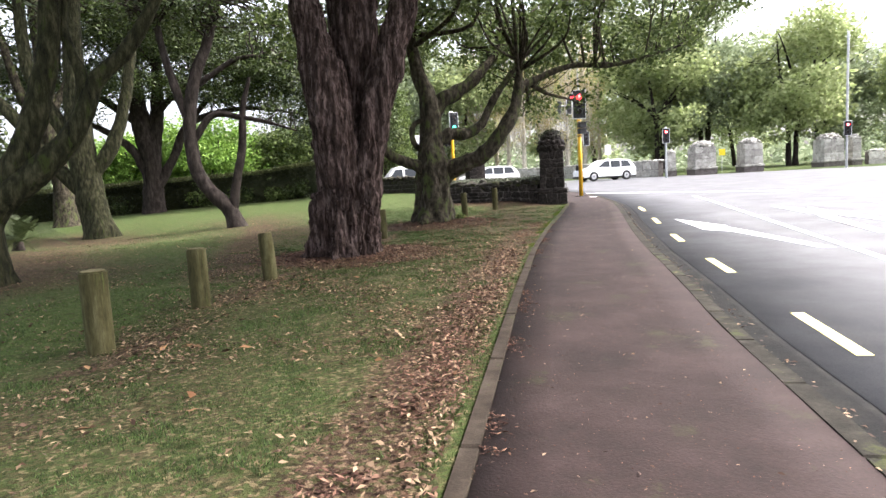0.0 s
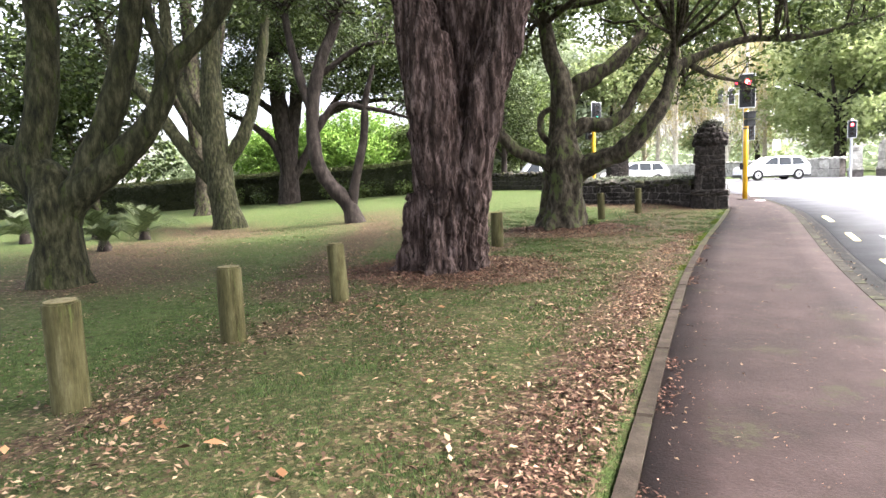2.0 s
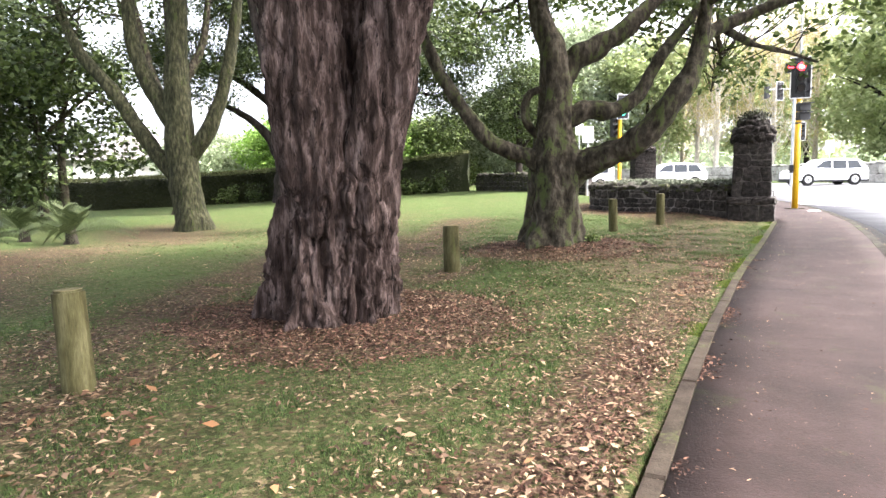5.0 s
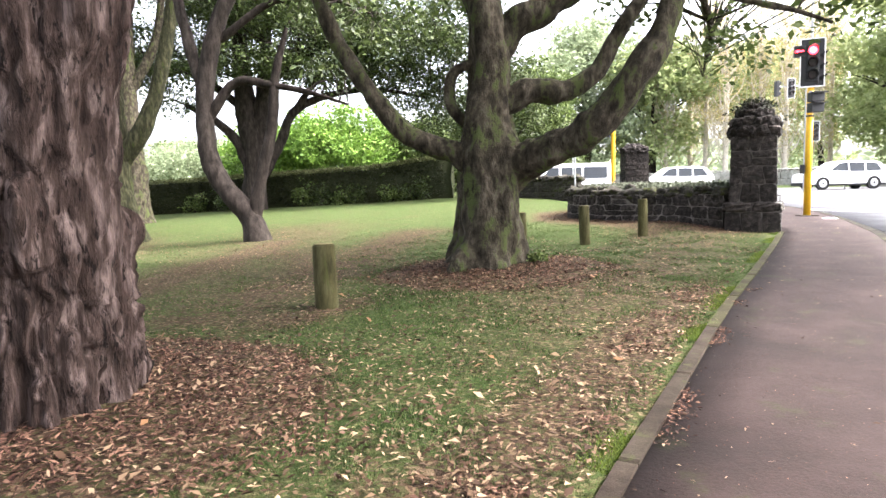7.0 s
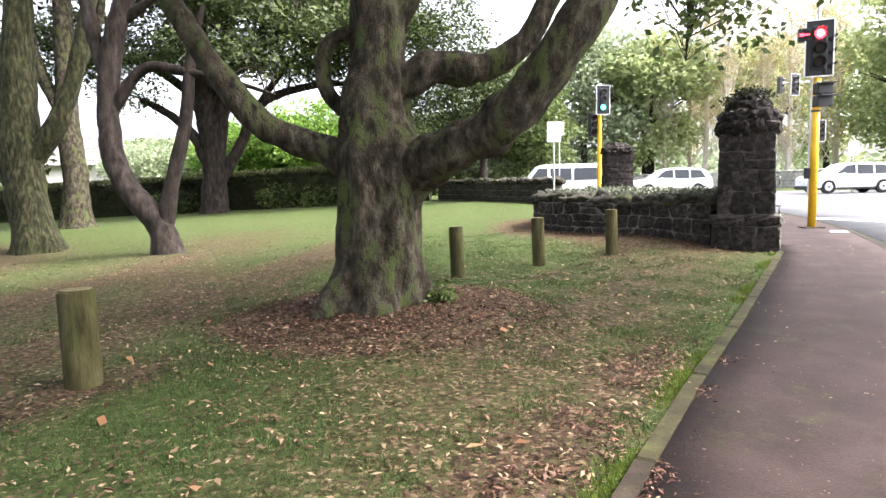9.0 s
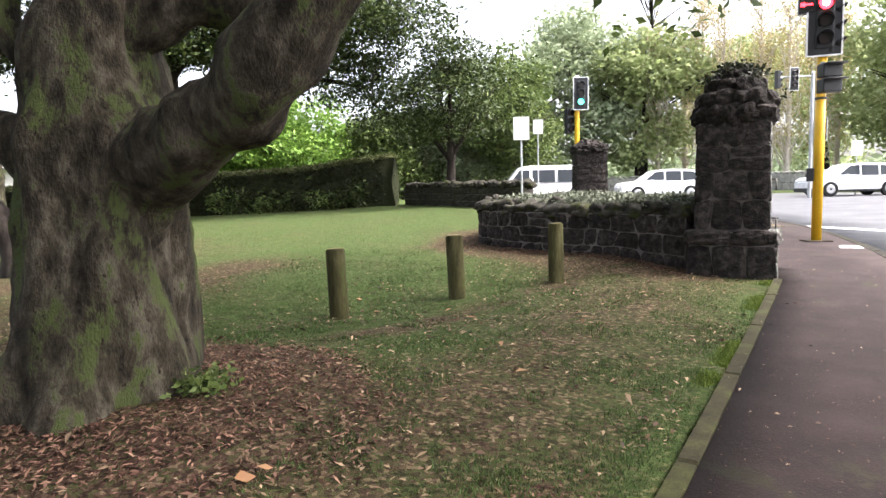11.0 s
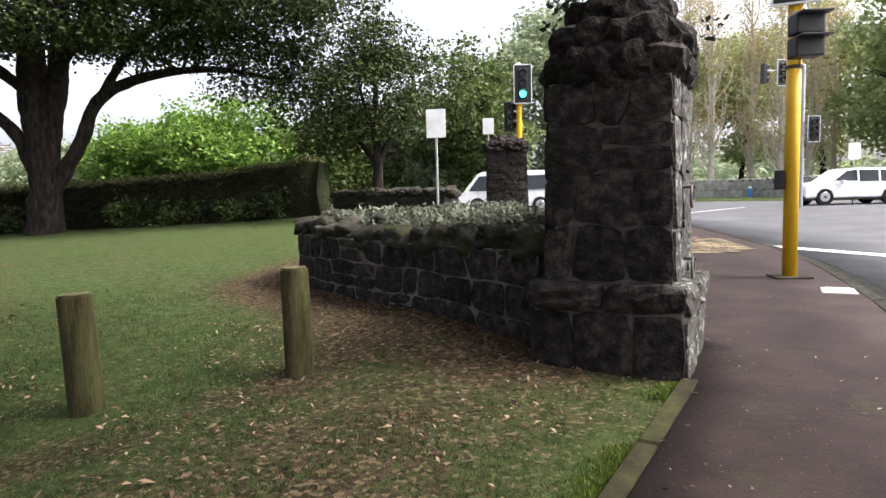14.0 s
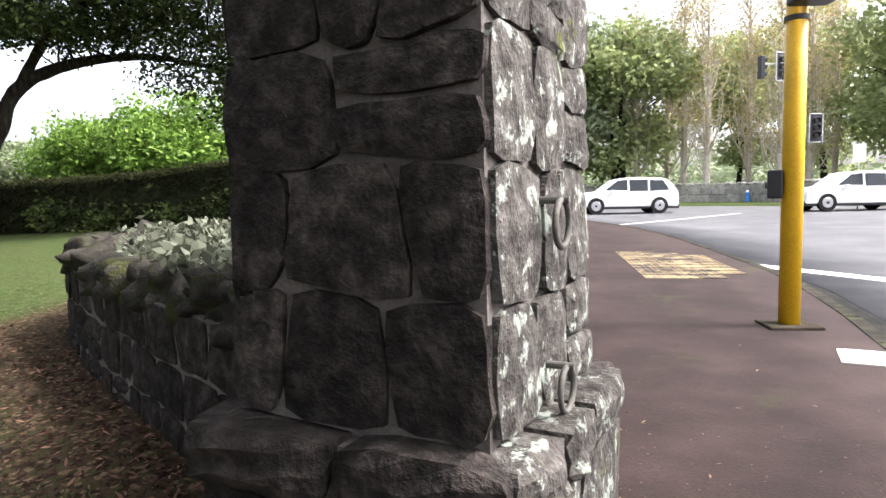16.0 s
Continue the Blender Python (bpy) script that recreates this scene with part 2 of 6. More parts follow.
def plain(name, colour, rough_=0.5, metal=0.0, glow=None, strength=0.0, alpha=None):
    m = material(name, [tuple(c * 0.85 for c in colour), colour, tuple(min(1, c * 1.1) for c in colour)], 0.3, rough_, 0.08, 0.01, metal)
    if glow:
        b = m.node_tree.nodes["Principled BSDF"]
        b.inputs["Emission Color"].default_value = (*glow, 1)
        b.inputs["Emission Strength"].default_value = strength
    return m


def glass(name, tint):
    m = bpy.data.materials.new(name)
    m.use_nodes = True
    b = m.node_tree.nodes["Principled BSDF"]
    b.inputs["Base Color"].default_value = (*tint, 1)
    b.inputs["Roughness"].default_value, b.inputs["Transmission Weight"].default_value = 0.03, 0.6
    return m


asphalt_path = material("path_asphalt", [(0.013, 0.0075, 0.0065), (0.0215, 0.0128, 0.0113), (0.033, 0.021, 0.019)], 0.5, 0.88, 1.0, 0.014, distance=0.006,
                        spots=((0.026, 0.023, 0.012), 0.6, 0.575), spots2=((0.09, 0.07, 0.064), 0.016, 0.655))
asphalt_path.node_tree.nodes["Principled BSDF"].inputs["Specular IOR Level"].default_value = 0.2
asphalt_road = material("road_asphalt", [(0.05, 0.05, 0.054), (0.07, 0.07, 0.075), (0.095, 0.095, 0.10)], 1.2, 0.75, 0.5, 0.008, distance=0.004)
gutter_mat = material("gutter_asphalt", [(0.007, 0.007, 0.007), (0.012, 0.0115, 0.011), (0.021, 0.02, 0.017)], 0.3, 0.9, 0.6, 0.01)
kerb_mat = material("kerb_basalt", [(0.014, 0.012, 0.009), (0.026, 0.023, 0.018), (0.043, 0.039, 0.03)], 0.15, 0.9, 0.6, 0.01, spots=((0.045, 0.05, 0.02), 0.3, 0.56), per_piece=0.2)
edging_mat = material("edging_concrete", [(0.017, 0.012, 0.009), (0.030, 0.023, 0.017), (0.048, 0.038, 0.028)], 0.2, 0.95, 0.5, 0.01, spots=((0.045, 0.048, 0.02), 0.25, 0.58), per_piece=0.15)
edging_moss = material("mossy_edging", [(0.020, 0.017, 0.011), (0.032, 0.029, 0.015), (0.052, 0.055, 0.02)], 0.2, 0.95, 0.5, 0.01, per_piece=0.15)
white_paint = material("white_road_paint", [(0.62, 0.62, 0.6), (0.75, 0.75, 0.73), (0.8, 0.8, 0.78)], 0.3, 0.7, 0.3, 0.01, spots=((0.3, 0.3, 0.3), 0.06, 0.68))
yellow_paint = material("yellow_road_paint", [(0.62, 0.52, 0.16), (0.72, 0.62, 0.22), (0.78, 0.68, 0.3)], 0.3, 0.7, 0.3, 0.01, spots=((0.3, 0.27, 0.15), 0.06, 0.66))
tactile_mat = material("tactile_yellow", [(0.09, 0.072, 0.055), (0.17, 0.135, 0.08), (0.27, 0.215, 0.115)], 0.25, 0.8, 0.3, 0.01, per_piece=0.25, spots=((0.06, 0.047, 0.04), 0.3, 0.5))
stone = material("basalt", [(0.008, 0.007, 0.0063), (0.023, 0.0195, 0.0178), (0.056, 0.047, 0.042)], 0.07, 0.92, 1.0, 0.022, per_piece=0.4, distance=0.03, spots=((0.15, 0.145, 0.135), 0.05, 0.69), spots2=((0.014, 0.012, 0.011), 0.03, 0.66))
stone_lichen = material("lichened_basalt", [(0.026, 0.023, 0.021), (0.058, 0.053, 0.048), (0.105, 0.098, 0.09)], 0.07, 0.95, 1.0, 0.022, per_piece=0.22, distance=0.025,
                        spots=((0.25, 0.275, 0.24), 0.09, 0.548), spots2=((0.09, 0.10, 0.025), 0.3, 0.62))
stone_moss = material("mossy_basalt", [(0.013, 0.012, 0.010), (0.030, 0.027, 0.022), (0.058, 0.053, 0.044)], 0.09, 0.95, 0.9, 0.012, per_piece=0.3, distance=0.02, spots=((0.034, 0.039, 0.011), 0.16, 0.54), spots2=((0.10, 0.105, 0.085), 0.04, 0.67))
mortar = material("mortar", [(0.07, 0.062, 0.057), (0.115, 0.102, 0.094), (0.16, 0.143, 0.132)], 0.2, 0.95, 0.5, 0.012)
shag = material("shaggy_bark", [(0.010, 0.006, 0.005), (0.036, 0.024, 0.020), (0.13, 0.097, 0.088)], 0.065, 0.95, 1.0, 0.012, stretch=(1, 1, 0.2), distance=0.03, spots=((0.11, 0.045, 0.035), 0.55, 0.66), spots2=((0.007, 0.0045, 0.004), 0.04, 0.55))
bark_grey = material("mossy_grey_bark", [(0.010, 0.008, 0.006), (0.036, 0.030, 0.021), (0.095, 0.082, 0.062)], 0.09, 0.95, 1.0, 0.012, stretch=(1, 1, 0.5), distance=0.03, spots=((0.048, 0.06, 0.02), 0.18, 0.53), spots2=((0.013, 0.009, 0.007), 0.05, 0.59))
bark_moss = material("green_mossy_bark", [(0.006, 0.006, 0.004), (0.022, 0.022, 0.011), (0.056, 0.054, 0.03)], 0.08, 0.95, 1.0, 0.014, stretch=(1, 1, 0.3), distance=0.03, spots=((0.028, 0.036, 0.010), 0.14, 0.57), spots2=((0.07, 0.066, 0.052), 0.045, 0.66))
bark_dark = material("dark_bark", [(0.009, 0.007, 0.006), (0.024, 0.019, 0.016), (0.047, 0.039, 0.034)], 0.12, 0.95, 0.9, 0.02, stretch=(1, 1, 0.3), distance=0.02)
bark_pale = material("pale_bark", [(0.38, 0.34, 0.27), (0.52, 0.47, 0.39), (0.62, 0.57, 0.48)], 0.3, 0.9, 0.5, 0.03)
post_wood = material("post_wood", [(0.022, 0.019, 0.008), (0.050, 0.046, 0.019), (0.084, 0.077, 0.038)], 0.07, 0.9, 0.7, 0.01, stretch=(1, 1, 0.18), spots=((0.055, 0.065, 0.02), 0.22, 0.56), spots2=((0.05, 0.035, 0.025), 0.09, 0.66), per_piece=0.12)
post_end = material("post_end_grain", [(0.07, 0.06, 0.03), (0.12, 0.105, 0.055), (0.16, 0.145, 0.085)], 0.04, 0.95, 0.6, 0.008)
leaf_dark = island_material("leaf_dark", (0.014, 0.024, 0.008), (0.075, 0.10, 0.03), 0.45, 0.18)
leaf_mid = island_material("leaf_mid", (0.03, 0.05, 0.014), (0.13, 0.17, 0.05), 0.5, 0.28)
# park and grey-green leaf colours are raised to stand in for haze and glare
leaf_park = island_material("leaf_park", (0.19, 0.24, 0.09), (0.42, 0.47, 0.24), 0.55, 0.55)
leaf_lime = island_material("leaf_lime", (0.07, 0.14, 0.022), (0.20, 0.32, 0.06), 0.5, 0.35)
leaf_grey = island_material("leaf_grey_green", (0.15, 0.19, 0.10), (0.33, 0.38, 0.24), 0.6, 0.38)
leaf_gold = island_material("leaf_golden", (0.30, 0.25, 0.10), (0.55, 0.47, 0.24), 0.6, 0.35)
# hedge sides near black: the shade on them is put into the leaf colour
leaf_hedge_shaded = island_material("leaf_hedge_shaded", (0.008, 0.011, 0.005), (0.034, 0.038, 0.015), 0.6, 0.15)
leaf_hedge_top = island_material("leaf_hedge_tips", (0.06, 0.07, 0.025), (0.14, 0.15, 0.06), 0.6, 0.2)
frond_mat = island_material("frond", (0.022, 0.034, 0.012), (0.08, 0.10, 0.042), 0.5, 0.2)
sage = island_material("sage", (0.05, 0.058, 0.036), (0.17, 0.185, 0.135), 0.7, 0.2)
grass_mat = island_material("grass_blades", (0.015, 0.030, 0.008), (0.088, 0.135, 0.04), 0.6, 0.25)
moss_mat = island_material("moss_blades", (0.045, 0.065, 0.013), (0.14, 0.19, 0.03), 0.7, 0.2)
litter_mat = island_material("dead_leaves", (0.028, 0.014, 0.008), (0.31, 0.22, 0.14), 0.6)
chip_mat = island_material("bark_chips", (0.022, 0.010, 0.007), (0.24, 0.14, 0.095), 0.85)
orange_leaf = island_material("orange_leaves", (0.09, 0.035, 0.014), (0.28, 0.16, 0.08), 0.6)
add_shade(litter_mat, 0.55, (0.085, 0.048, 0.029))
add_shade(chip_mat, 0.6, (0.075, 0.037, 0.026))
yellow_steel = plain("yellow_painted_steel", (0.62, 0.36, 0.012), 0.4)
black_plastic = plain("black_plastic", (0.018, 0.018, 0.02), 0.45)
white_edge = plain("white_border", (0.75, 0.75, 0.75), 0.5)
grey_steel = plain("galvanised_steel", (0.42, 0.43, 0.44), 0.45, 0.6)
iron = plain("rusty_iron", (0.10, 0.095, 0.085), 0.7, 0.4)
red_lamp = plain("red_lamp", (0.6, 0.02, 0.02), 0.3, 0, (1.0, 0.02, 0.03), 3.0)
red_core = plain("red_lamp_core", (0.9, 0.5, 0.45), 0.3, 0, (1.0, 0.3, 0.25), 7.0)
green_lamp = plain("green_lamp", (0.02, 0.4, 0.25), 0.3, 0, (0.05, 0.8, 0.5), 2.0)
dead_lamp = plain("dark_lens", (0.03, 0.02, 0.02), 0.2)
sign_white = plain("white_sign", (0.72, 0.72, 0.72), 0.5)
sign_yellow = plain("yellow_sign", (0.75, 0.6, 0.02), 0.5)
concrete = material("pale_concrete", [(0.30, 0.29, 0.26), (0.38, 0.37, 0.34), (0.45, 0.44, 0.4)], 0.2, 0.9, 0.4, 0.01)
roof_tile = material("roof_tiles", [(0.11, 0.105, 0.10), (0.16, 0.15, 0.145), (0.2, 0.19, 0.18)], 0.4, 0.9, 0.3, 0.05, per_piece=0.15)
house_wall = material("house_wall", [(0.5, 0.48, 0.44), (0.58, 0.56, 0.52), (0.62, 0.6, 0.56)], 0.6, 0.9, 0.2, 0.03)


def ground_material():
    """Lawn over soil: the 'bare' attribute carries worn earth and mulch, noise breaks its border."""
    m = bpy.data.materials.new("lawn_and_soil")
    m.use_nodes = True
    n, l = m.node_tree.nodes, m.node_tree.links
    bsdf = n["Principled BSDF"]
    bsdf.inputs["Roughness"].default_value = 0.95
    bsdf.inputs["Specular IOR Level"].default_value = 0.08
    geo = n.new("ShaderNodeNewGeometry")

    def tex(scale, det=6):
        k = n.new("ShaderNodeTexNoise")
        k.inputs["Scale"].default_value, k.inputs["Detail"].default_value, k.inputs["Roughness"].default_value = scale, det, 0.65
        l.new(geo.outputs["Position"], k.inputs["Vector"])
        return k

    def ramp(src, cols, lo=0.3, hi=0.7):
        r = n.new("ShaderNodeValToRGB")
        e = r.color_ramp.elements
        while len(e) < len(cols):
            e.new(0.5)
        for k, c in enumerate(cols):
            e[k].position, e[k].color = lo + (hi - lo) * k / (len(cols) - 1), (*c, 1)
        l.new(src, r.inputs["Fac"])
        return r.outputs[0]

    fine, mid, wide = tex(90, 3), tex(9), tex(0.9)
    lawn = ramp(mid.outputs["Fac"], [(0.022, 0.026, 0.009), (0.039, 0.066, 0.017), (0.066, 0.104, 0.027)])
    soil = ramp(mid.outputs["Fac"], [(0.022, 0.013, 0.009), (0.047, 0.028, 0.019), (0.098, 0.062, 0.043)])
    at = n.new("ShaderNodeAttribute")
    at.attribute_name = "bare"
    s1 = n.new("ShaderNodeMath")
    s1.operation = "MULTIPLY_ADD"
    s1.inputs[1].default_value = 0.9
    l.new(mid.outputs["Fac"], s1.inputs[0])
    l.new(at.outputs["Fac"], s1.inputs[2])
    s2 = n.new("ShaderNodeMath")
    s2.operation = "MULTIPLY_ADD"
    s2.inputs[1].default_value = 0.6
    l.new(wide.outputs["Fac"], s2.inputs[0])
    l.new(s1.outputs[0], s2.inputs[2])
    fac = n.new("ShaderNodeMapRange")
    fac.inputs["From Min"].default_value, fac.inputs["From Max"].default_value = 0.80, 1.18
    l.new(s2.outputs[0], fac.inputs["Value"])
    mx = n.new("ShaderNodeMix")
    mx.data_type = "RGBA"
    l.new(fac.outputs[0], mx.inputs["Factor"])
    l.new(lawn, mx.inputs["A"])
    l.new(soil, mx.inputs["B"])
    # crumbs of leaf and bare specks of earth among the blades
    cell = n.new("ShaderNodeTexVoronoi")
    cell.inputs["Scale"].default_value = 42
    l.new(geo.outputs["Position"], cell.inputs["Vector"])
    pick = n.new("ShaderNodeSeparateColor")
    l.new(cell.outputs["Color"], pick.inputs["Color"])
    specks = n.new("ShaderNodeValToRGB")
    specks.color_ramp.interpolation = "CONSTANT"
    se = specks.color_ramp.elements
    while len(se) < 4:
        se.new(0.5)
    for k, (p, c) in enumerate(((0.0, (0.014, 0.010, 0.006)), (0.3, (0.05, 0.065, 0.02)), (0.6, (0.075, 0.05, 0.03)), (0.86, (0.2, 0.145, 0.09)))):
        se[k].position, se[k].color = p, (*c, 1)
    l.new(pick.outputs["Red"], specks.inputs["Fac"])
    crumb = n.new("ShaderNodeMix")
    crumb.data_type = "RGBA"
    much = n.new("ShaderNodeMapRange")
    much.inputs["From Min"].default_value, much.inputs["From Max"].default_value = 0.66, 1.0
    much.inputs["To Min"].default_value, much.inputs["To Max"].default_value = 0.12, 0.5
    l.new(s2.outputs[0], much.inputs["Value"])
    l.new(much.outputs[0], crumb.inputs["Factor"])
    l.new(mx.outputs["Result"], crumb.inputs["A"])
    l.new(specks.outputs[0], crumb.inputs["B"])
    ov = n.new("ShaderNodeMix")
    ov.data_type, ov.blend_type = "RGBA", "OVERLAY"
    ov.inputs["Factor"].default_value = 0.8
    l.new(crumb.outputs["Result"], ov.inputs["A"])
    l.new(fine.outputs["Fac"], ov.inputs["B"])
    l.new(ov.outputs["Result"], bsdf.inputs["Base Color"])
    b = n.new("ShaderNodeBump")
    b.inputs["Strength"].default_value, b.inputs["Distance"].default_value = 0.9, 0.02
    l.new(fine.outputs["Fac"], b.inputs["Height"])
    l.new(b.outputs[0], bsdf.inputs["Normal"])
    return m


land_mat = ground_material()


# ---- ground, path, road ----
def bare_amount(x, y):
    """How far the grass is worn away: mulch round the trees, the strip by the path, trodden tracks, soil by the wall and under the left-hand trees."""
    x, y = np.asarray(x, float), np.asarray(y, float)
    b = np.zeros_like(x)
    for (cx, cy), r in ((TREE_A, 1.36), (TREE_B, 1.25)):
        b = np.maximum(b, 1.3 * np.clip((r + 0.25 - np.hypot(x - cx, y - cy)) / 0.4, 0, 1))
    e = along(y, PATH_EDGE)
    strip = np.exp(-((x - e + 0.42) / 0.3) ** 2) * np.clip((15.5 - y) / 3, 0.25, 1)
    b = np.maximum(b, 0.75 * strip)
    b = np.maximum(b, 0.2 * np.clip((10.5 - y) / 4, 0, 1) * (x > -4.6) * (x < e))
    line = np.interp(y, [0, 3, 6.6, 11.8, 16, 19.1], [-3.9, -3.85, -4.0, -3.95, -3.1, -2.1])
    b = np.maximum(b, (0.45 + 0.25 * np.sin(2.3 * y + 0.7 * np.sin(5.1 * y))) * np.exp(-((x - line) / 0.3) ** 2) * (y < 21))
    b = np.maximum(b, 0.33 * np.exp(-((x - e + 1.1) / 0.8) ** 2) * np.clip((y - 9) / 4, 0, 1) * (y < 20.5))
    for x0, y0, x1, y1, w, k in ((-5.0, 7.0, -9.5, 17.5, 0.55, 0.62), (-4.8, 11.0, -7.0, 19.0, 0.7, 0.5), (-8.5, 7, -13, 12, 1.6, 0.5), (-1.0, 20.0, -4.4, 21.6, 0.6, 1.1), (-4.6, 21.9, -5.1, 23.5, 0.5, 1.0), (-13, 15, -17, 18, 1.8, 0.45), (-6.6, 12.5, -11.5, 20.5, 1.7, 0.29), (-5.5, 14.5, -8, 15.5, 0.9, 0.42)):
        d = np.array([x1 - x0, y1 - y0])
        u = np.clip(((x - x0) * d[0] + (y - y0) * d[1]) / (d @ d), 0, 1)
        q = np.hypot(x - x0 - u * d[0], y - y0 - u * d[1])
        b = np.maximum(b, k * np.exp(-((q / w) ** 2)))
    return b


def ground():
    xs = np.unique(np.r_[np.linspace(-900, -60, 16), np.linspace(-60, -14, 47), np.linspace(-14, 0.6, 98), np.linspace(0.6, 3, 7), np.linspace(3, 60, 30), np.linspace(60, 900, 16)])
    ys = np.unique(np.r_[np.linspace(-900, -20, 14), np.linspace(-20, -2, 19), np.linspace(-2, 24, 174), np.linspace(24, 60, 60), np.linspace(60, 120, 13), np.linspace(120, 900, 14)])
    x, y = np.meshgrid(xs, ys)
    z = land_z(x, y)
    # the ground runs on under the path and the carriageway, a little lower
    under = (x > along(y, PATH_EDGE) + 0.12)
    z = np.where(under, path_z(y) - 0.30, z)
    far_side = (y > 57 - 0.35 * np.clip(x, -30, 30)) | (x > 60) | (x < -60)
    z = np.where(under & far_side, path_z(y) - 0.02, z)
    v = np.stack([x, y, z], -1).reshape(-1, 3)
    nx, ny = len(xs), len(ys)
    i = (np.arange(ny - 1)[:, None] * nx + np.arange(nx - 1)[None]).ravel()
    ob = part("ground", (v, np.stack([i, i + 1, i + nx + 1, i + nx], 1)), land_mat, smooth=True)
    a = ob.data.attributes.new("bare", "FLOAT", "POINT")
    a.data.foreach_set("value", bare_amount(x, y).ravel().astype(np.float32))
    tagged(ob, "mown grass with worn soil and leaf litter under trees", "ground", kind="structure")


def ribbon(left, right, ys, dz, thick=0.12, across=6):
    """A slab between two edge lines: top, and skirts down both sides."""
    rows = []
    for y in ys:
        a, b = left(y), right(y)
        xs = np.linspace(a, b, across)
        top = [(x, y, path_z(y) + dz(y, (x - a) / max(1e-6, b - a))) for x in xs]
        rows.append([(a, y, top[0][2] - thick)] + top + [(b, y, top[-1][2] - thick)])
    v = np.array(rows, float).reshape(-1, 3)
    k = across + 2
    i = (np.arange(len(ys) - 1)[:, None] * k + np.arange(k - 1)[None]).ravel()
    return v, np.stack([i, i + 1, i + k + 1, i + k], 1)


def path_edge(y):
    return float(along(y, PATH_EDGE))


def kerb_line(y):
    return float(along(y, KERB))


ground()
ys_near = np.r_[np.linspace(-40, -3, 20), np.linspace(-2.5, 45, 150)]
tagged(part("footpath", ribbon(lambda y: path_edge(y) + (0.10 if y < 20 else 0.0), lambda y: kerb_line(y) - 0.115, ys_near, lambda y, u: 0.004 * math.sin(3 * y) * math.sin(9 * u) + 0.003), asphalt_path),
       "reddish brown worn asphalt footpath beside the road", "footpath", kind="structure")
tagged(part("gutter", ribbon(lambda y: kerb_line(y) - 0.02, lambda y: kerb_line(y) + 0.34, ys_near, lambda y, u: -0.13 + 0.008 * u), gutter_mat),
       "dark dirty asphalt gutter along the kerb", "gutter", kind="structure")
ys_road = np.r_[np.linspace(-60, -3, 20), np.linspace(-2.5, 46, 120), np.linspace(48, 75, 12)]


def road_left(y):
    return kerb_line(y) + 0.33 if y <= 45 else -9.7 - (y - 45) * 6.0 if y < 53 else -60.0


tagged(part("road", ribbon(road_left, lambda y: 60.0, ys_road, lambda y, u: -0.117 + 0.03 * u, across=30), asphalt_road),
       "grey asphalt road widening into a junction", "road", kind="structure")


def road_z(x, y):
    return float(path_z(y)) - 0.117 + 0.03 * (x - kerb_line(min(y, 44))) / max(1, 60 - kerb_line(min(y, 44)))


def marking(name, outline, mat_, label, lift=0.006):
    """A flat painted mark of one polygon, 3 mm thick, that follows the road."""
    bm = bmesh.new()
    vs = [bm.verts.new((x, y, road_z(x, y) + lift)) for x, y in outline]
    f = bm.faces.new(vs)
    if f.normal.z < 0:
        f.normal_flip()
    bmesh.ops.triangulate(bm, faces=bm.faces[:])
    ext = bmesh.ops.extrude_face_region(bm, geom=bm.faces[:])
    bmesh.ops.translate(bm, vec=(0, 0, -0.004), verts=[e for e in ext["geom"] if isinstance(e, bmesh.types.BMVert)])
    bmesh.ops.recalc_face_normals(bm, faces=bm.faces[:])
    return tagged(part(name, bm, mat_), label, "road marking", "road markings", "structure")


def strip(name, pts, w, mat_, label):
    left, right = [], []
    for k, (x, y) in enumerate(pts):
        a, b = pts[max(0, k - 1)], pts[min(len(pts) - 1, k + 1)]
        d = Vector((b[0] - a[0], b[1] - a[1])).normalized()
        left.append((x - d.y * w / 2, y + d.x * w / 2))
        right.append((x + d.y * w / 2, y - d.x * w / 2))
    return marking(name, right + left[::-1], mat_, label)


for k in range(-2, 6):
    y0 = 3.22 + 3.55 * k
    x0, x1 = kerb_line(y0) + 0.63 - 0.02 * k, kerb_line(y0 + 1.3) + 0.63 - 0.02 * k
    if y0 < 18:
        marking("yellow_dash", [(x0, y0), (x0 + 0.11, y0), (x1 + 0.11, y0 + 1.3), (x1, y0 + 1.3)], yellow_paint, "yellow painted no-stopping dash along the road edge")
strip("lane_line", [(2.9, -6), (3.4, 2), (3.82, 7.55), (4.26, 12.1), (4.59, 19.9), (4.7, 23)], 0.12, white_paint, "solid white painted lane line on the road")
strip("lane_line", [(6.9, -4), (7.5, 8), (8.0, 16), (8.3, 23)], 0.12, white_paint, "solid white painted lane line on the road")


def arrow(x, y, sx, turn):
    """A painted lane arrow: shaft and a head turned to one side."""
    c, s = math.cos(turn), math.sin(turn)
    shape = [(0.42, -3.0), (0.62, -3.0), (0.30, 0.2), (0.1, 1.1), (0.26, 1.0), (-0.42, 2.9), (-0.36, 0.5), (-0.12, 0.7), (0.02, 0.0)]
    marking("lane_arrow", [(x + sx * (c * a - s * b), y + s * a + c * b) for a, b in shape], white_paint, "white painted turning arrow on the road")


arrow(3.05, 11.8, 1.0, 0.03)
arrow(5.75, 13.6, -1.0, 0.0)
arrow(5.9, 14.2, 1.0, 0.0)
strip("limit_line", [(0.23, 29.15), (1.87, 27.9), (5.2, 25.4), (8.2, 23.4)], 0.28, white_paint, "white painted limit line across the road")
strip("edge_line", [(-4.0, 37.6), (-2.2, 42), (-0.4, 47)], 0.12, white_paint, "thin white painted line across the junction")

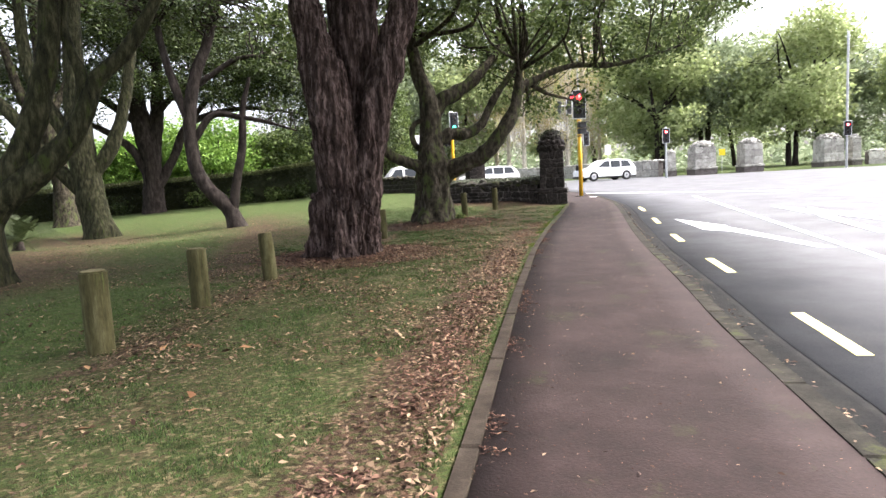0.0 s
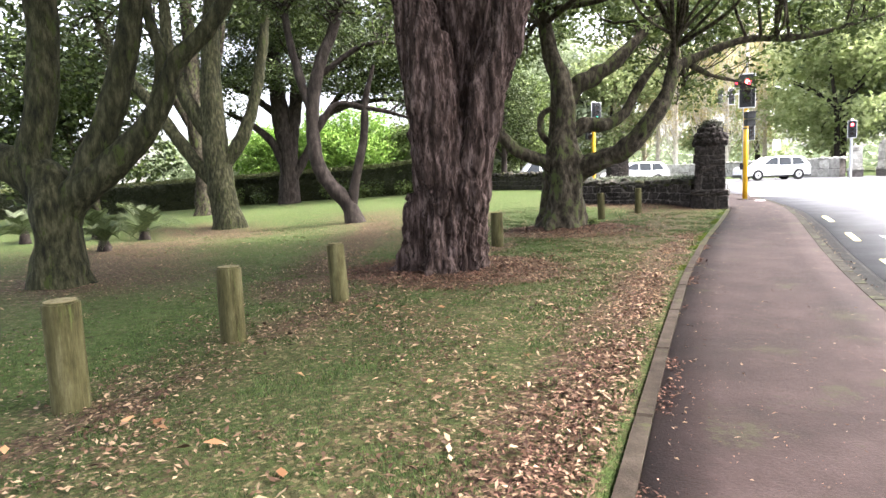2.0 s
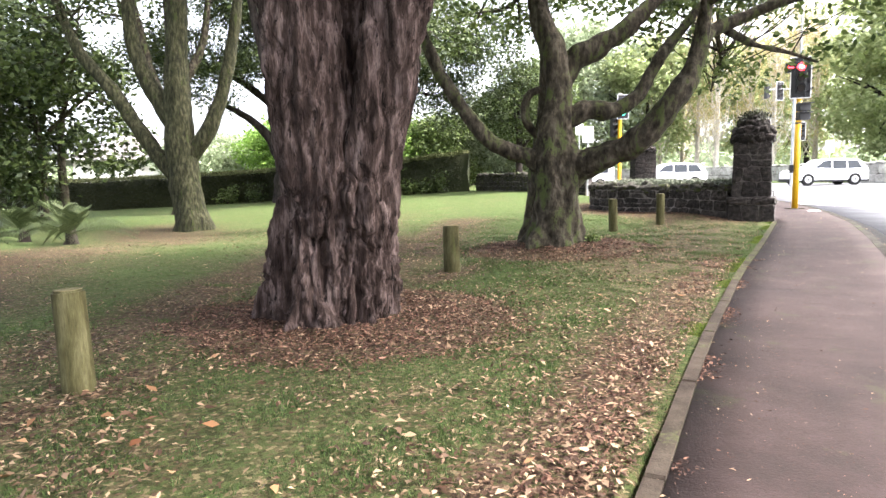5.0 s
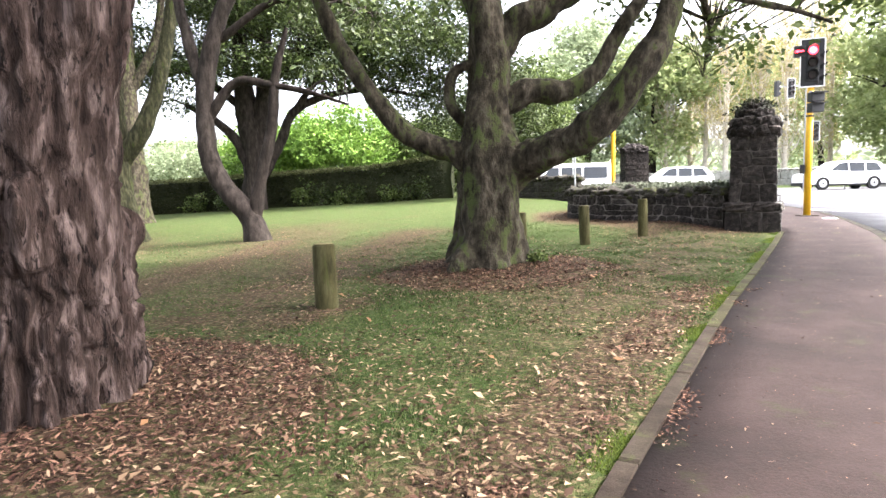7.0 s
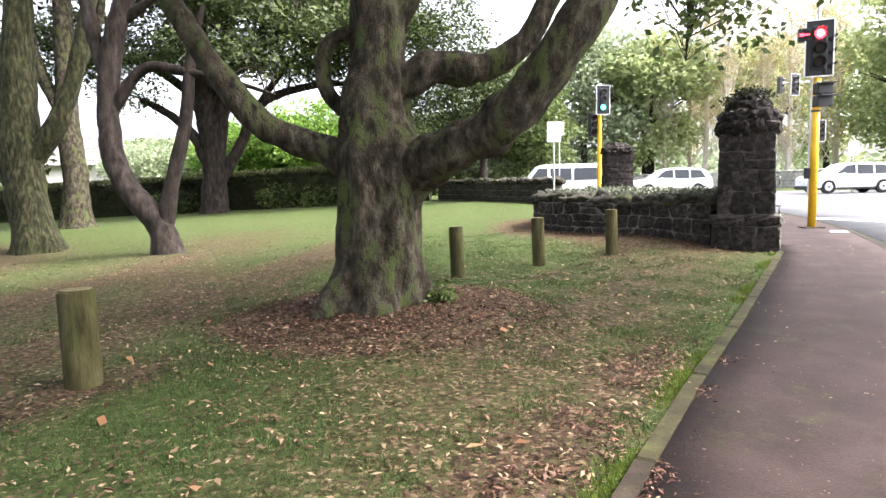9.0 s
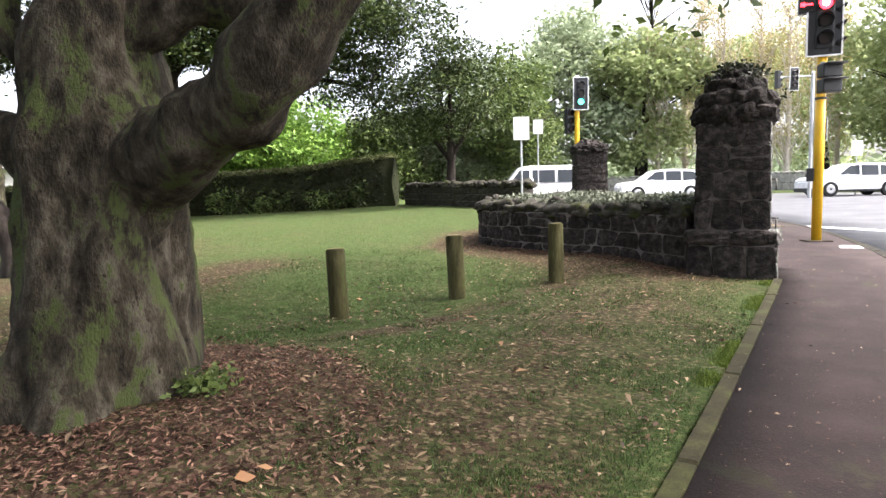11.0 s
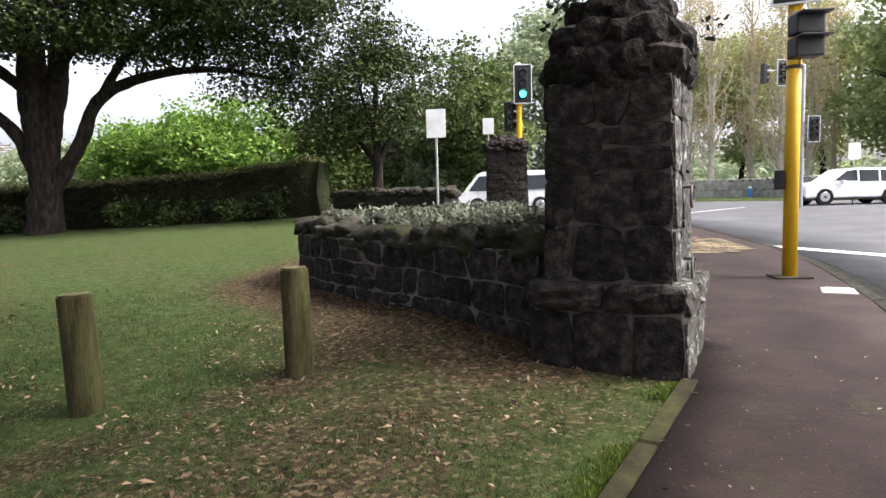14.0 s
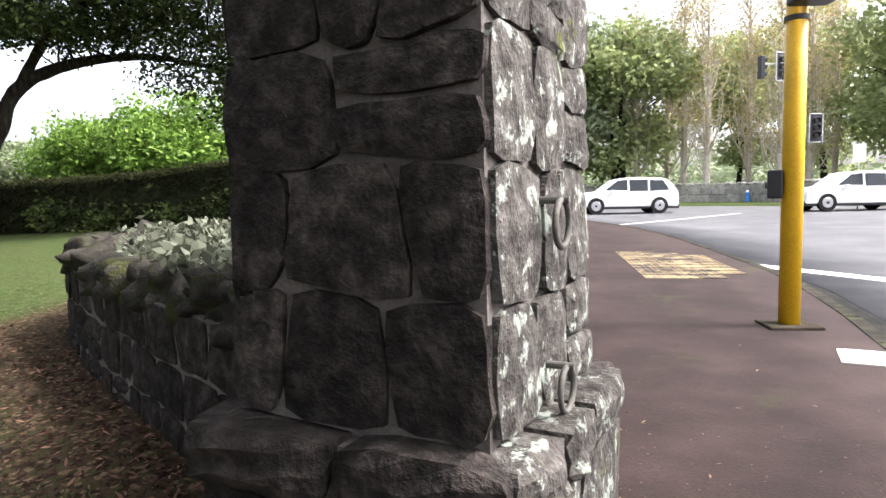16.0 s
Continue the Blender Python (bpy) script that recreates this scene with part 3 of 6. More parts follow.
# the raised edging and kerb stones, each a piece of its own
edging_root = thing("path_edging", pose(0, 0, 0), "mossy concrete edging strip between path and grass", "edging", kind="structure")
kerb_root = thing("kerb", pose(0, 0, 0), "dark basalt kerb stones with moss along the footpath", "kerb", kind="structure")


def lay(root, name, mesh, line, y, length, width, off):
    a = Vector((line(y) + off, y, float(path_z(y))))
    b = Vector((line(y + length) + off, y + length, float(path_z(y + length))))
    d = b - a
    ob = part(name, mesh, None, root)
    ob.matrix_basis = Matrix.Translation((a + b) / 2) @ d.to_track_quat("Y", "Z").to_matrix().to_4x4() @ Matrix.Diagonal((width, d.length - 0.012, 1, 1))


def bar_mesh(name, z0, z1, mat_):
    bm = box(-0.5, 0.5, -0.5, 0.5, z0, z1, 0.012, 1)
    for v in bm.verts:
        v.co.x += 0.03 * noise.noise(v.co * 3)
    me = bpy.data.meshes.new(name)
    bm.to_mesh(me)
    bm.free()
    me.materials.append(mat_)
    return me


edge_me = bar_mesh("edging_stone", -0.12, 0.018, edging_mat)
edge_moss_me = bar_mesh("edging_stone", -0.12, 0.014, edging_moss)
kerb_me = bar_mesh("kerb_stone", -0.3, 0.008, kerb_mat)
y = -4.0
while y < 19.9:
    lay(edging_root, "edging_stone", edge_me if y < 12 else edge_moss_me, path_edge, y, min(1.35, 19.95 - y), 0.085, 0.055)
    y += 1.35
y = -4.0
while y < 44:
    lay(kerb_root, "kerb_stone", kerb_me, kerb_line, y, 0.9, 0.115, -0.06)
    y += 0.9

# tactile pavers by the crossing, the pale cover by the kerb
tact = thing("tactile_paving", pose(-0.3, 27.7, 0), "worn yellow tactile pavers at the kerb ramp", "paving", kind="structure")
tile_bm = box(-0.15, 0.15, -0.15, 0.15, -0.02, 0.004)
for i in range(4):
    for j in range(4):
        turned_dot = rod(0.016, 0.010, 0.004, 0.009, 8)
        bmesh.ops.translate(turned_dot, vec=(-0.11 + 0.073 * i, -0.11 + 0.073 * j, 0), verts=turned_dot.verts)
        tile_bm = joined(tile_bm, turned_dot)
tile_me = bpy.data.meshes.new("paver")
tile_bm.to_mesh(tile_me)
tile_bm.free()
tile_me.materials.append(tactile_mat)
for i in range(-2, 5):
    for j in range(-3, 7):
        px, py = 0.31 * i * 0.95 - 0.31 * j * 0.32, 0.31 * i * 0.32 + 0.31 * j * 0.95
        x, y = -0.3 + px, 27.7 + py
        if x < kerb_line(y) - 0.35 and y < 29.6 and (i + 2) < 7 - abs(j - 1):
            part("paver", tile_me, None, tact, at=pose(px, py, float(path_z(y)) + 0.004, 0, 0, 18.5))
cover = thing("service_cover", pose(1.16, 23.45, float(path_z(23.45))), "small pale square service cover set in the footpath", "cover")
part("frame", box(-0.15, 0.15, -0.2, 0.2, -0.05, 0.008, 0.004), concrete, cover)
part("lid", box(-0.11, 0.11, -0.16, 0.16, 0.009, 0.014, 0.003), sign_white, cover, "white painted lid")


# ---- trees ----
def tree(name, m, boughs, bark, blobs, leaf, per, leaf_size, each, spread, label, seed, trunk_label="", seg=16, step=0.14, flare=0.5, crown_label="", lumps=0.13, twigs=40):
    """A tree: rows of x, y, z, radius for trunk and boughs (the first is the trunk), clumps for the crown."""
    rng = np.random.default_rng(seed)
    root = thing(name, m, label, "tree")
    pieces = [limb(b, seg if k == 0 else max(8, seg - 4), step, lumps, 0.35, seed + k, flare if k == 0 else 0.0) for k, b in enumerate(boughs)]
    ends = twig_ends(rng, blobs, per)
    # twigs from the boughs towards clumps of leaves
    stem = np.concatenate([curve_through(b, 20)[8:] for b in boughs])
    for c in ends[rng.permutation(len(ends))[:twigs]]:
        d = np.linalg.norm(stem[:, :3] - c, axis=1)
        s = stem[np.argmin(d + rng.uniform(0, 0.6, len(d)))]
        mid = (s[:3] + c) / 2 + rng.normal(0, 0.12, 3) * np.linalg.norm(c - s[:3]) + [0, 0, 0.1]
        r = min(s[3] * 0.5, 0.012 + 0.02 * np.linalg.norm(c - s[:3]))
        pieces.append(limb([(*s[:3], r), (*mid, r * 0.7), (*c, r * 0.3)], 6, 0.25, 0.1, 0.3, seed))
    part("trunk", merged(pieces), bark, root, trunk_label, smooth=True)
    crown = part("crown", leaves(rng, ends, leaf_size, spread, each), leaf, root, crown_label)
    return root


def base_pose(x, y):
    return pose(x, y, float(land_z(x, y)))


def local(x, y, rows):
    """World rows of x, y, z, radius brought to a tree's own base."""
    z = float(land_z(x, y))
    return [(a - x, b - y, c - z, r) for a, b, c, r in rows]


def blob(x, y, rows):
    z = float(land_z(x, y))
    return [(a - x, b - y, c - z, r, s, t) for a, b, c, r, s, t in rows]


# the big shaggy tree, its bark in long upright strips
def shaggy(rows, seg, step, seed, depth=0.055, flare=0.0):
    v, f = limb(rows, seg, step, 0.04, 0.5, seed, flare)
    c = curve_through(rows, len(v) // seg)
    centre = np.repeat(c[:, :3], seg, axis=0)
    out = v - centre
    r = np.linalg.norm(out, axis=1)[:, None]
    q = v * [1, 1, 0.17]
    plates = np.minimum(1, 2.4 * np.abs(rough(q + 0.05 * rough(v, 0.2, 9, 2)[:, None], 0.13, seed, 3)))
    strips = 1 - np.abs(rough(v * [1, 1, 0.12], 0.22, seed + 4, 2))
    flakes = rough(v * [1, 1, 0.45], 0.06, seed + 8, 2)
    k = depth * (0.75 * plates + 0.6 * strips + 0.35 * flakes - 1.0)
    return centre + out / r * (r + k[:, None]), f


def shaggy_tree():
    x, y = TREE_A
    rng = np.random.default_rng(11)
    root = thing("shaggy_bark_tree", base_pose(x, y), "huge old tree with shaggy reddish grey bark ringed by mulch", "tree")
    trunk = local(x, y, [(-3.77, 8.95, -0.3, 0.60), (-3.76, 8.95, 0.0, 0.57), (-3.72, 8.92, 0.6, 0.515), (-3.66, 8.88, 1.0, 0.48), (-3.66, 8.90, 1.35, 0.36), (-3.68, 9.01, 1.7, 0.22)])
    left = local(x, y, [(-3.74, 8.80, 0.6, 0.32), (-3.75, 8.70, 1.3, 0.35), (-3.77, 8.64, 1.95, 0.35), (-3.87, 8.64, 2.7, 0.33), (-4.04, 8.68, 3.4, 0.3), (-4.18, 8.72, 4.1, 0.26), (-4.52, 8.86, 6.5, 0.16), (-5.02, 9.26, 9, 0.06)])
    mid = local(x, y, [(-3.68, 9.11, 1.2, 0.3), (-3.72, 9.28, 2.0, 0.31), (-3.60, 9.31, 3.0, 0.36), (-3.52, 9.28, 4.0, 0.38), (-3.42, 9.56, 6.0, 0.3), (-3.12, 9.86, 9.5, 0.1)])
    right = local(x, y, [(-3.47, 8.96, 0.5, 0.27), (-3.37, 8.93, 1.3, 0.28), (-3.24, 8.93, 1.9, 0.27), (-2.94, 8.98, 2.9, 0.24), (-2.60, 9.06, 3.9, 0.22), (-2.27, 9.26, 5.0, 0.19), (-1.92, 9.76, 7.0, 0.12), (-1.52, 10.06, 9, 0.05)])
    for nm, rows, seg, step, sd, fl in (("trunk", trunk, 230, 0.016, 21, 0.22), ("bough", left, 150, 0.026, 22, 0), ("bough", mid, 100, 0.045, 23, 0), ("bough", right, 110, 0.028, 24, 0)):
        part(nm, shaggy(rows, seg, step, sd, 0.105 if nm == "trunk" else 0.055, fl), shag, root, smooth=False)
    # unseen high crown, stretched over path and road only to shade the ground
    ends = twig_ends(rng, blob(x, y, [(-4.5, 9, 8.5, 2.6, 2.6, 1.5), (-2.2, 10, 8.8, 2.4, 2.4, 1.4), (-3.4, 9.2, 10.5, 2.5, 2.5, 1.5), (-1.2, 8.0, 8.2, 1.8, 1.8, 1.0), (-5.4, 7.2, 7.4, 1.8, 1.8, 1.0), (-2.8, 6.4, 7.6, 2.0, 2.0, 0.9), (-1.6, 11.6, 7.2, 1.9, 1.9, 0.9), (0.2, 5.6, 8.6, 2.4, 2.4, 0.9), (-0.4, 2.6, 8.8, 2.3, 2.3, 0.9), (1.4, 9.2, 8.8, 2.4, 2.4, 0.9), (0.8, 12.6, 8.6, 2.2, 2.2, 0.9), (2.4, 4.0, 9.2, 2.2, 2.2, 0.8), (-3.2, 3.4, 8.2, 2.0, 2.0, 0.9), (3.6, 7.2, 9.4, 2.4, 2.4, 0.8), (2.6, 0.8, 9.6, 2.4, 2.4, 0.8), (3.4, 11.0, 9.0, 2.3, 2.3, 0.8), (-0.6, -0.6, 9.2, 2.3, 2.3, 0.9), (-3.6, 0.6, 8.8, 2.3, 2.3, 0.9)]), 80)
    part("crown", leaves(rng, ends, 0.27, 0.26, 13), leaf_dark, root)


shaggy_tree()

# the spreading tree with smooth grey limbs
x, y = TREE_B
tree("spreading_tree", base_pose(x, y), [local(x, y, r) for r in (
    [(-3.25, 14.2, -0.2, 0.46), (-3.24, 14.2, 0.1, 0.43), (-3.21, 14.23, 0.4, 0.385), (-3.21, 14.26, 0.8, 0.37), (-3.23, 14.29, 1.15, 0.365), (-3.25, 14.33, 1.55, 0.36), (-3.25, 14.38, 2.07, 0.285), (-3.25, 14.43, 2.53, 0.265), (-3.3, 14.45, 3.1, 0.22), (-3.52, 14.43, 3.8, 0.17), (-3.75, 14.4, 5.2, 0.10)],
    [(-3.25, 14.28, 1.22, 0.20), (-3.45, 14.2, 1.38, 0.165), (-3.73, 14.07, 1.50, 0.143), (-4.06, 13.91, 1.65, 0.13), (-4.34, 13.79, 1.89, 0.124), (-4.56, 13.72, 2.2, 0.117), (-4.78, 13.64, 2.57, 0.115), (-4.97, 13.58, 2.9, 0.108), (-5.25, 13.5, 3.6, 0.085), (-5.8, 13.3, 4.8, 0.05)],
    [(-3.45, 14.56, -0.2, 0.46), (-3.43, 14.57, 0.15, 0.40), (-3.41, 14.6, 0.6, 0.365), (-3.38, 14.6, 1.2, 0.35), (-3.34, 14.54, 1.8, 0.29), (-3.27, 14.46, 2.4, 0.2)],
    [(-3.2, 14.3, 0.95, 0.27), (-2.94, 14.33, 1.25, 0.245), (-2.56, 14.29, 1.39, 0.222), (-2.10, 14.23, 1.56, 0.198), (-1.74, 14.2, 1.82, 0.183), (-1.50, 14.23, 2.13, 0.176), (-1.32, 14.3, 2.42, 0.162), (-1.12, 14.45, 2.9, 0.13), (-1.0, 14.55, 3.8, 0.08)],
    [(-3.2, 14.4, 1.95, 0.17), (-2.83, 14.61, 2.2, 0.145), (-2.42, 14.83, 2.2, 0.13), (-2.05, 15.05, 2.45, 0.115), (-1.80, 15.22, 2.95, 0.10), (-1.45, 15.45, 3.5, 0.08), (-0.9, 15.8, 4.2, 0.05)],
    [(-3.22, 14.46, 2.6, 0.2), (-3.0, 14.6, 3.0, 0.18), (-2.68, 14.79, 3.21, 0.165), (-2.19, 15.09, 3.6, 0.13), (-1.57, 15.49, 4.3, 0.09), (-0.9, 15.9, 5.2, 0.05)],
    [(-3.38, 14.28, 1.7, 0.09), (-3.67, 14.16, 2.04, 0.075), (-3.65, 14.22, 2.46, 0.07), (-3.3, 14.41, 2.62, 0.06)],
    [(-1.15, 14.45, 2.85, 0.12), (-1.0, 14.8, 3.25, 0.11), (-0.63, 15.04, 3.44, 0.09), (0.22, 15.23, 3.72, 0.075), (1.33, 15.42, 3.70, 0.06), (2.31, 15.63, 3.91, 0.035), (3.0, 15.8, 4.1, 0.015)],
    [(-1.05, 14.6, 3.1, 0.07), (-1.0, 16.4, 3.6, 0.055), (-0.95, 17.8, 3.35, 0.04), (-1.1, 19.0, 3.2, 0.025), (-1.25, 20.1, 3.0, 0.012)],
    [(-0.9, 15.0, 3.4, 0.06), (-0.4, 15.2, 3.1, 0.045), (0.1, 15.4, 2.95, 0.03), (0.5, 15.6, 2.8, 0.015)])],
    # the last, highest clumps on the road side are unseen, added to block sun
    bark_grey, blob(x, y, [(-5.6, 13.3, 4.7, 1.5, 1.5, 0.8), (-3.6, 14.5, 5.5, 2.0, 2.0, 1.0), (-1.2, 15.6, 4.6, 1.5, 1.4, 0.7), (0.4, 15.6, 4.4, 1.4, 1.2, 0.6), (2.3, 15.7, 4.25, 1.3, 1.1, 0.5), (0.35, 15.5, 3.15, 0.6, 0.6, 0.4), (1.5, 15.6, 3.75, 0.9, 0.7, 0.35), (-0.6, 17.3, 4.6, 1.5, 1.5, 0.7), (-2.6, 17.6, 5.2, 1.8, 1.8, 0.8), (-0.2, 13.4, 4.9, 1.6, 1.6, 0.6), (-2.5, 12, 5.4, 1.7, 1.7, 0.8), (2.5, 17.6, 4.7, 1.4, 1.4, 0.6), (-4.8, 16.2, 4.6, 1.3, 1.3, 0.7), (-1.0, 17.7, 3.3, 0.8, 0.7, 0.35), (-0.45, 18.3, 3.05, 0.6, 0.6, 0.3), (-1.2, 19.9, 3.05, 0.6, 0.5, 0.25), (-1.7, 17.0, 3.9, 0.8, 0.8, 0.4), (0.6, 18.8, 5.6, 1.9, 1.9, 0.7), (-1.6, 20.2, 5.8, 1.9, 1.9, 0.7), (2.2, 13.2, 5.6, 1.7, 1.7, 0.6), (3.5, 16.4, 5.6, 1.8, 1.8, 0.6), (3.2, 19.4, 5.8, 1.8, 1.8, 0.6), (4.6, 18.0, 6.2, 1.7, 1.7, 0.6)]),
    leaf_mid, 78, 0.14, 15, 0.19, "spreading broad-leaved tree with fluted mossy grey trunk", 31, seg=36, step=0.05, flare=0.75, lumps=0.12, twigs=170)

x, y = -8.7, 6.85
tree("mossy_tree", base_pose(x, y), [local(x, y, r) for r in (
    [(-8.75, 6.8, -0.3, 0.36), (-8.76, 6.79, 0.1, 0.33), (-8.77, 6.82, 0.5, 0.30), (-8.79, 6.83, 0.9, 0.31), (-8.85, 6.86, 1.25, 0.29), (-9.1, 6.8, 1.6, 0.22), (-9.02, 6.92, 2.31, 0.2), (-8.98, 7.03, 3.13, 0.21), (-9.06, 7.09, 4.0, 0.19), (-9.2, 7.2, 6.2, 0.1)],
    [(-8.75, 6.86, 0.75, 0.24), (-8.55, 6.95, 1.08, 0.24), (-8.29, 7.07, 1.31, 0.235), (-7.83, 7.29, 1.73, 0.195), (-7.44, 7.5, 2.25, 0.164), (-7.21, 7.66, 2.89, 0.14), (-6.75, 7.89, 3.4, 0.115), (-6.2, 8.2, 4.4, 0.07)],
    [(-8.5, 6.98, 1.15, 0.2), (-8.33, 7.1, 1.6, 0.19), (-8.13, 7.21, 2.05, 0.185), (-7.87, 7.44, 3.08, 0.175), (-7.79, 7.56, 3.9, 0.155), (-7.6, 7.8, 5.6, 0.09)],
    [(-8.8, 6.84, 1.0, 0.25), (-9.29, 6.72, 1.51, 0.235), (-9.82, 6.55, 1.78, 0.2), (-10.36, 6.44, 2.54, 0.16), (-10.75, 6.43, 3.7, 0.12), (-11, 6.4, 5, 0.06)],
    [(-7.5, 7.48, 2.2, 0.1), (-7.4, 7.6, 2.9, 0.09), (-7.7, 7.7, 3.8, 0.07), (-7.5, 7.9, 4.8, 0.04)])],
    # most clumps sit above the view, spread wide to shade the ground below
    bark_moss, blob(x, y, [(-9.2, 7.2, 7.4, 2.4, 2.4, 1.2), (-6.6, 8.0, 6.8, 1.9, 1.9, 0.9), (-11, 6.6, 6.7, 2.2, 2.2, 1.0), (-7.6, 8.8, 7.3, 2.2, 2.2, 1.0), (-11.4, 8.4, 4.6, 0.7, 0.7, 0.5), (-8.2, 11.2, 7.6, 2.6, 2.6, 0.9), (-6.2, 11.0, 7.3, 2.1, 2.1, 0.8), (-9.6, 4.2, 6.9, 2.4, 2.4, 0.9), (-6.6, 5.0, 7.0, 2.2, 2.2, 0.8)]),
    leaf_dark, 70, 0.17, 14, 0.24, "twisted mossy green tree with low forking limbs", 41, seg=26, step=0.07, flare=0.6, twigs=260)

x, y = -13.15, 15.1
tree("mossy_tree", base_pose(-16.3, 18.6) @ Matrix.Scale(1.27, 4), [local(x, y, r) for r in (
    [(-13.02, 15.09, -0.4, 0.48), (-13.05, 15.09, 0.0, 0.42), (-13.2, 15.11, 0.7, 0.35), (-13.3, 15.13, 1.3, 0.35), (-13.42, 15.17, 2.1, 0.35), (-13.53, 15.29, 3.5, 0.3), (-13.56, 15.46, 5.0, 0.25), (-13.5, 15.8, 8.5, 0.14)],
    [(-13.4, 15.2, 2.2, 0.25), (-14.04, 15.01, 3.2, 0.2), (-14.56, 14.92, 4.46, 0.18), (-14.73, 15.03, 6.0, 0.15), (-14.9, 15.2, 7.9, 0.1)],
    [(-13.2, 15.2, 1.5, 0.2), (-12.69, 15.54, 2.39, 0.185), (-12.36, 15.86, 3.76, 0.155), (-12.18, 16.17, 5.6, 0.12), (-12.1, 16.5, 7.8, 0.08)],
    [(-13.4, 15.05, 1.0, 0.2), (-14.24, 14.79, 2.13, 0.185), (-14.96, 14.59, 3.24, 0.17), (-15.83, 14.32, 4.35, 0.14), (-16.6, 14.2, 6.1, 0.09)])],
    bark_moss, blob(x, y, [(-13.5, 15.8, 8.0, 2.8, 2.8, 1.3), (-15.5, 14.6, 6.8, 2.2, 2.2, 1.1), (-11.8, 16.6, 7.2, 2.0, 2.0, 1.0), (-16.8, 14.2, 5.6, 1.5, 1.5, 0.9)]),
    leaf_dark, 24, 0.17, 13, 0.3, "mossy green tree forking into upright limbs", 51, seg=22, step=0.1, flare=0.5, twigs=240)

x, y = -16.1, 17.0
tree("straight_tree", base_pose(-21.5, 22.8) @ Matrix.Scale(1.36, 4), [local(x, y, r) for r in (
    [(-15.9, 17.05, -0.4, 0.36), (-15.92, 17.07, 0.1, 0.33), (-15.96, 17.15, 1.0, 0.30), (-16.21, 17.23, 2.6, 0.27), (-16.41, 17.42, 5.0, 0.23), (-16.7, 17.6, 8.5, 0.15)],
    [(-16.2, 17.2, 2.4, 0.18), (-16.9, 17.0, 3.8, 0.15), (-17.4, 16.9, 6.0, 0.1)], [(-16.3, 17.3, 3.2, 0.15), (-15.6, 17.8, 4.8, 0.12), (-15.3, 18.0, 7, 0.07)])],
    bark_grey, blob(x, y, [(-16.6, 17.4, 8.0, 2.6, 2.6, 1.3), (-17.6, 16.8, 6.2, 1.7, 1.7, 0.9), (-15.2, 18.2, 6.8, 1.6, 1.6, 0.9)]), leaf_dark, 27, 0.18, 13, 0.25, "straight grey-barked tree near the hedge", 61, flare=0.4, twigs=60)

x, y = -20.7, 27.1
